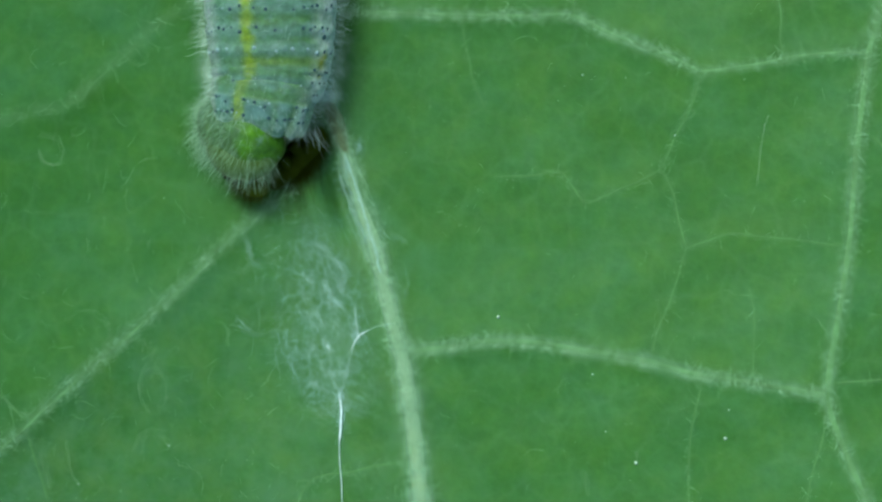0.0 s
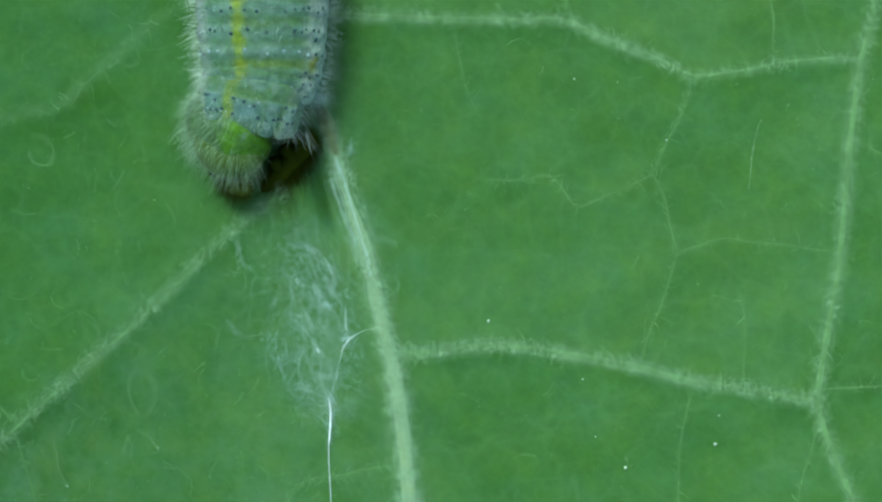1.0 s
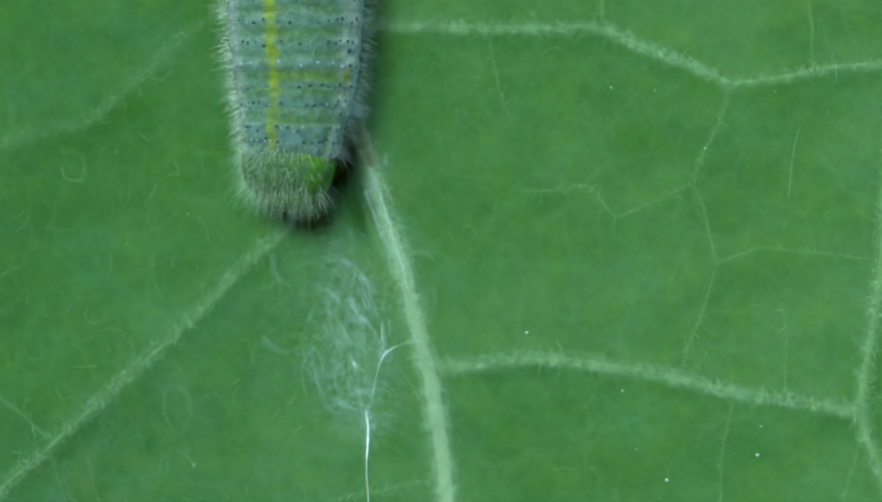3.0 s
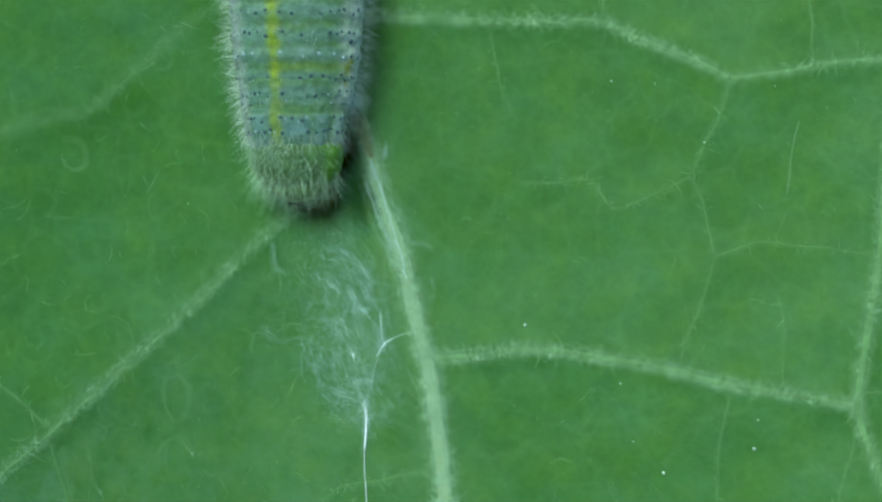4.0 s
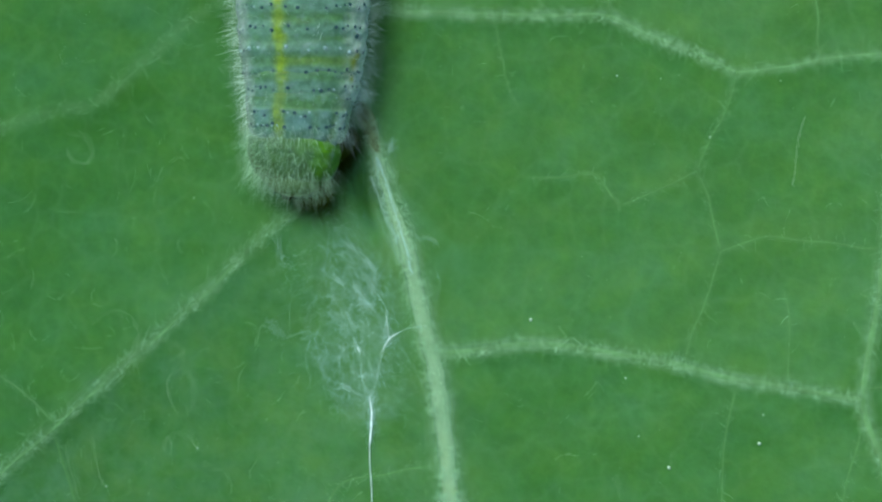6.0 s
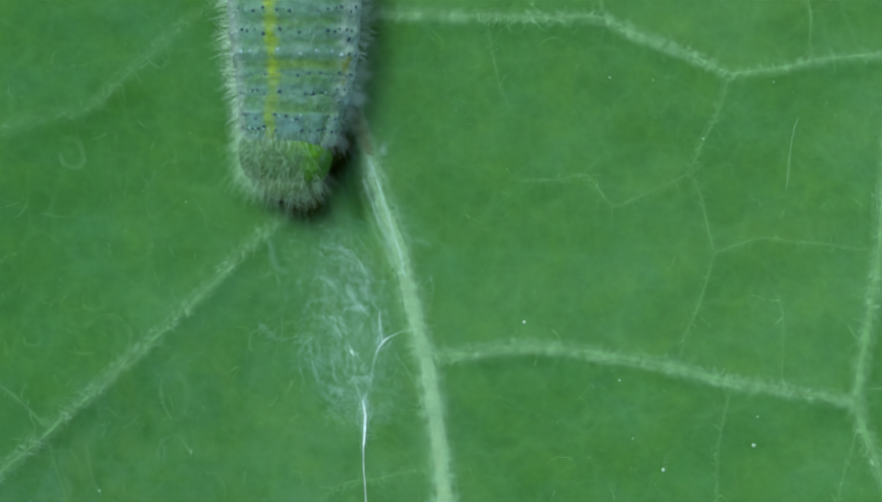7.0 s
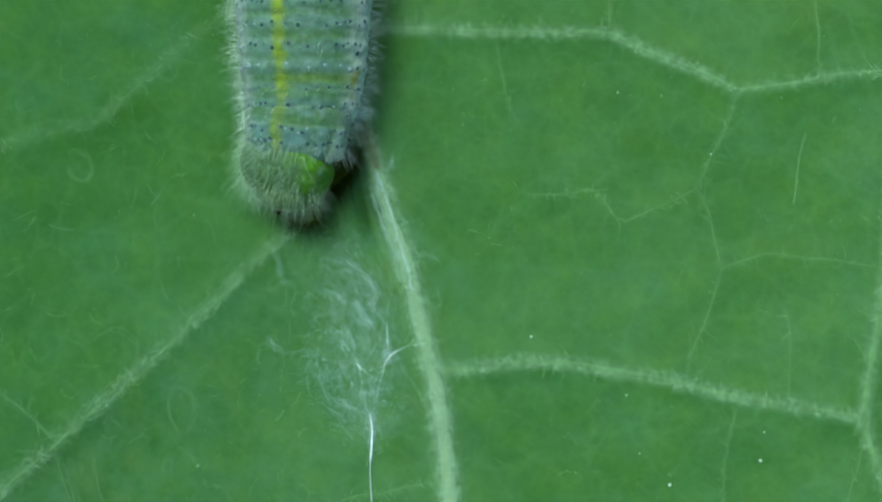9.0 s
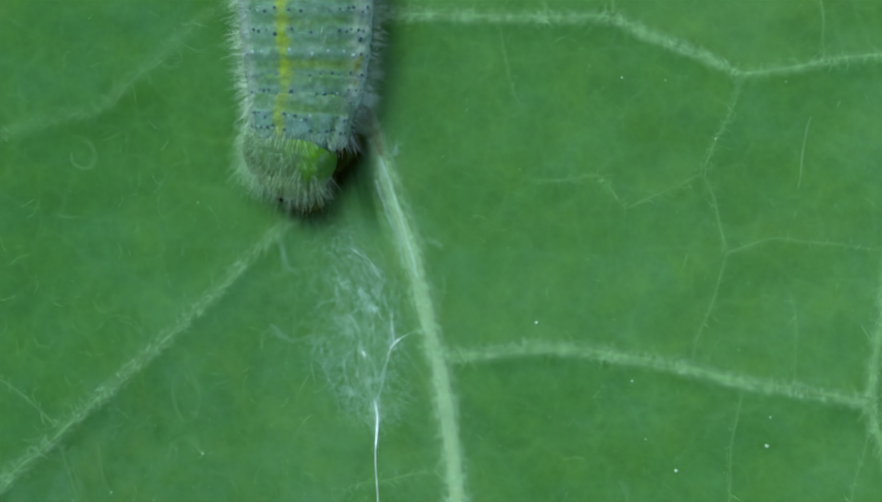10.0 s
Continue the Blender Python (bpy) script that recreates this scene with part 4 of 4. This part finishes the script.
def build_caterpillar():
    cat = thing("caterpillar", (at(AXIS_U, BASE_V).x, at(AXIS_U, BASE_V).y, 0.0))
    tagged(cat, "pale green bristly caterpillar with yellow back line on a leaf", "caterpillar")
    moving = {}
    moving["t3"] = body_segment("hind_thorax", cat, 150, 195, [178, 198], 2, 300, 35, 0.25)
    moving["t2"] = body_segment("middle_thorax", cat, 195, 258, [], 5, 300, 34, 0.6, collar=True, over=16.0)
    moving["t1"] = body_segment("front_thorax", cat, 243, 336, [270, 295, 320], 8, 1150, 40, 0.6, bare=True)
    body_segment("abdomen_segment", cat, -30, 150, [-3, 34, 73, 110, 149], 1, 900, 37, 0.0)
    for k in range(7):
        v1 = -30 - 190 * k
        body_segment("abdomen_segment", cat, v1 - 190, v1, [v1 - 163 + 38 * i for i in range(5)], 21 + 5 * k, 500, 40, 0.0, plain=k > 1)
    body_segment("tail_segment", cat, -1500, -1360, [-1480, -1440, -1400], 31, 10, 30, plain=True)
    # head: a rounded shell bent down to the leaf, with cheeks, mouth parts and its own bristles
    head = Soup()
    rng = random.Random(77)
    head.bead((0, -14 * UNIT, 50 * UNIT), 48 * UNIT, 0.95, 14, 24)
    for i, p in enumerate(head.verts):
        q = p / UNIT
        head.verts[i] = Vector((q.x * (1.48 - 0.005 * max(0.0, -q.y)), q.y, q.z * (0.9 if q.z < 50 else 1.0))) * UNIT
    shell = head.part("head", HEAD_SKIN, cat, "rounded green head bent down to the leaf")
    shell.location = (0, (BASE_V - 306) * UNIT, 0)
    jaws = Soup()
    for s in (-1, 1):
        jaws.tube([Vector((s * 14, -52, 20)) * UNIT, Vector((s * 12, -61, 12)) * UNIT, Vector((s * 4, -65, 7)) * UNIT], [9 * UNIT, 8 * UNIT, 4 * UNIT], 8)
    jaws.part("jaws", CLAW, shell, "dark brown jaws")
    eyes = Soup()
    for s in (-1, 1):
        for k in range(5):
            eyes.bead(Vector((s * (44 - 3 * k), -38 - 5 * k, 24 + 4 * math.sin(k * 1.6))) * UNIT, 2.0 * UNIT, 0.8, 4, 7)
    eyes.part("eyes", DARK_SPOT, shell, "tiny dark eyes")
    bristles = Soup()
    for _ in range(750):
        a, b = rng.uniform(0, 6.283), math.acos(rng.uniform(-0.1, 1.0))
        n = Vector((math.sin(b) * math.cos(a), math.sin(b) * math.sin(a), math.cos(b)))
        if n.y > 0.55:
            continue
        root = Vector((n.x * 68, -14 + n.y * 46, 50 + n.z * 44)) * UNIT
        way = n + Vector((rng.uniform(-0.3, 0.3), -0.7 + rng.uniform(-0.4, 0.3), rng.uniform(-0.4, 0.2)))
        bristles.hair(root, way, rng.uniform(12, 40) * UNIT, (rng.uniform(0.22, 0.42) if rng.random() < 0.06 else rng.uniform(0.07, 0.15)) * UNIT, (0, -0.1, -0.3))
    tagged(bristles.part("bristles", SETA_GREEN, shell, "fine whitish bristles"), kind="stuff")
    # mouth parts: a lower face and soft fringe, dark to paint the head's shade
    face_low = Soup()
    face_low.bead((0, 0, 0), 23 * UNIT, 0.5, 8, 16)
    for i, p in enumerate(face_low.verts):
        face_low.verts[i] = Vector((p.x * 1.6 + 34 * UNIT, p.y - 54 * UNIT, p.z + 8 * UNIT))
    lip = face_low.part("lower_face", MOUTH_SHADE, shell, "lower face darkened as shade under the head")
    fringe = Soup()
    for _ in range(1800):
        w = rng.gauss(-math.pi / 2, 0.75)
        root = Vector((34 + 34 * math.cos(w), -54 + 18 * math.sin(w), 8 + rng.uniform(-5, 6)))
        fringe.hair(root * UNIT, (0.8 * math.cos(w), math.sin(w), rng.uniform(-0.25, 0.1)), (4 + rng.expovariate(0.11)) * UNIT, rng.uniform(0.08, 0.20) * UNIT, (0, 0, -0.1))
    tagged(fringe.part("fringe", MOUTH_SHADE, lip, "thin dark hairs painting shade under the head"), kind="stuff")
    moving["head"] = shell
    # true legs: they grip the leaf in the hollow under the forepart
    def spot(u, v, z):
        return ((u - AXIS_U), (BASE_V - v), z)

    # dark lobe added as the shade of the hollow under the forepart
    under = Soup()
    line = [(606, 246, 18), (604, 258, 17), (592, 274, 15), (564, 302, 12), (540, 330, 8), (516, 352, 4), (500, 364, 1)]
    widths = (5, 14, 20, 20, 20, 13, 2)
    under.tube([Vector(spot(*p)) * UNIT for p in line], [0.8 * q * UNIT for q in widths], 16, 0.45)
    under.part("underside", HOLLOW_SHADE, cat, "dark lobe standing in for shade under the forepart")
    # thin dark hairs that paint a soft edge to the hollow's shade
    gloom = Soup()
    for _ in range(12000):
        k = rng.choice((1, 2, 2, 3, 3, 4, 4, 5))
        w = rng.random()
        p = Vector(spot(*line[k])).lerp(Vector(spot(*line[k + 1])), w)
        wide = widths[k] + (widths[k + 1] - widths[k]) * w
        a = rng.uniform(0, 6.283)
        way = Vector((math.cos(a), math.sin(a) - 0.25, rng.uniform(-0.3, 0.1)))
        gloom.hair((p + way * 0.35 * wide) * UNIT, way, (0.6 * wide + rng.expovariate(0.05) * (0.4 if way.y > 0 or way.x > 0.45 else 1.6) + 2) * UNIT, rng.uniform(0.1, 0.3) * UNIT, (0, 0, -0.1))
    tagged(gloom.part("shade_bristles", HOLLOW_SHADE, cat, "thin dark hairs standing in for shade round the hollow"), kind="stuff")
    # the legs' dark colour holds the hollow's shade too
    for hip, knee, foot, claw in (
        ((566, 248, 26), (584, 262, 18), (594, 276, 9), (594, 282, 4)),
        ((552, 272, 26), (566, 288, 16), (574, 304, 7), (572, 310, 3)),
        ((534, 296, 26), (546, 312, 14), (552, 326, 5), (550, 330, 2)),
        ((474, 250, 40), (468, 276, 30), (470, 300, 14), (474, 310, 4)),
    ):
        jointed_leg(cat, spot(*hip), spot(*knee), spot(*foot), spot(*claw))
    tuft = Soup()
    for _ in range(60):
        p = Vector(spot(600 + rng.uniform(-6, 14), 186 + rng.gauss(0, 6), 62 + rng.uniform(-20, 16))) * UNIT
        tuft.hair(p, (1, rng.uniform(-0.3, 0.2), rng.uniform(-0.2, 0.4)), rng.uniform(18, 48) * UNIT, 0.2 * UNIT, (0, 0, -0.2))
    for _ in range(9):
        p = Vector(spot(590 + rng.uniform(-14, 14), 246 + rng.uniform(-6, 6), 80 + rng.uniform(-20, 10))) * UNIT
        tuft.hair(p, (rng.uniform(0.1, 0.9), -1, rng.uniform(-0.3, 0.1)), rng.uniform(24, 56) * UNIT, 0.26 * UNIT, (0.1, 0, -0.2))
    tagged(tuft.part("tuft", SETA, cat, "tuft of longer white bristles"), kind="stuff")
    # belly legs under the abdomen
    for v in (-400, -590, -780, -970, -1420):
        for s in (-1, 1):
            soup = Soup()
            y = (BASE_V - v)
            soup.tube([Vector((s * 48, y, 40)) * UNIT, Vector((s * 60, y, 20)) * UNIT, Vector((s * 64, y, 2)) * UNIT], [30 * UNIT, 26 * UNIT, 28 * UNIT], 12)
            soup.part("belly_leg", PALE_LEG, cat)
    return cat, moving


caterpillar, moving_parts = build_caterpillar()

# seconds, bend of the forepart to the side (degrees), how far it is drawn back, how high the head is held (plan units)
BENDS = [
    (0.0, -28.0, 31.0, 40.0), (0.5, -30.0, 36.0, 42.0), (1.0, -32.0, 39.0, 42.0), (1.5, -26.0, 32.0, 38.0), (2.0, -20.0, 20.0, 32.0),
    (2.5, -10.0, 6.0, 22.0), (2.7, -9.0, 4.0, 20.0), (3.8, 3.0, 4.0, 14.0), (4.5, 2.0, 5.0, 12.0), (5.0, -1.0, 5.0, 13.0), (5.5, -4.0, 4.0, 16.0),
    (5.7, -5.0, 3.0, 17.0), (6.8, -6.5, 3.0, 22.0), (7.5, -9.0, 4.0, 25.0), (8.0, -11.0, 4.0, 26.0), (8.5, -12.0, 5.0, 28.0), (9.0, -13.0, 6.0, 29.0), (9.5, -14.0, 5.0, 29.0), (10.0, -14.0, 4.0, 28.0),
]


def motions():
    joints = (("t3", 150, 0.10, 0.35, 0.15, 0.0), ("t2", 195, 0.32, 0.6, 0.4, 0.15), ("t1", 243, 0.85, 0.75, 0.7, 1.25), ("head", 306, 1.0, 0.6, 1.0, 0.55))
    rows = {k: [] for k, *_ in joints}
    for t, bend, back, high in BENDS:
        x = y = 0.0
        last_v, last_turn = 150.0, 0.0
        for key, v, share, draw, lift, roll in joints:
            step = v - last_v
            x += math.sin(last_turn) * step
            y -= math.cos(last_turn) * step
            turn = radians(bend * share)
            # the roll turns about the body's own axis, 45 units over the leaf
            slip = 45.0 * (math.sin(radians(bend * min(roll, 0.55))) - math.sin(radians(bend * roll)))
            px, py = x + slip * math.cos(turn), y + back * draw + slip * math.sin(turn)
            rows[key].append((t, pose(px * UNIT, py * UNIT, high * lift * UNIT, 0, bend * roll, bend * share)))
            last_v, last_turn = v, turn
    for key, part_rows in rows.items():
        walk(moving_parts[key], part_rows)


motions()
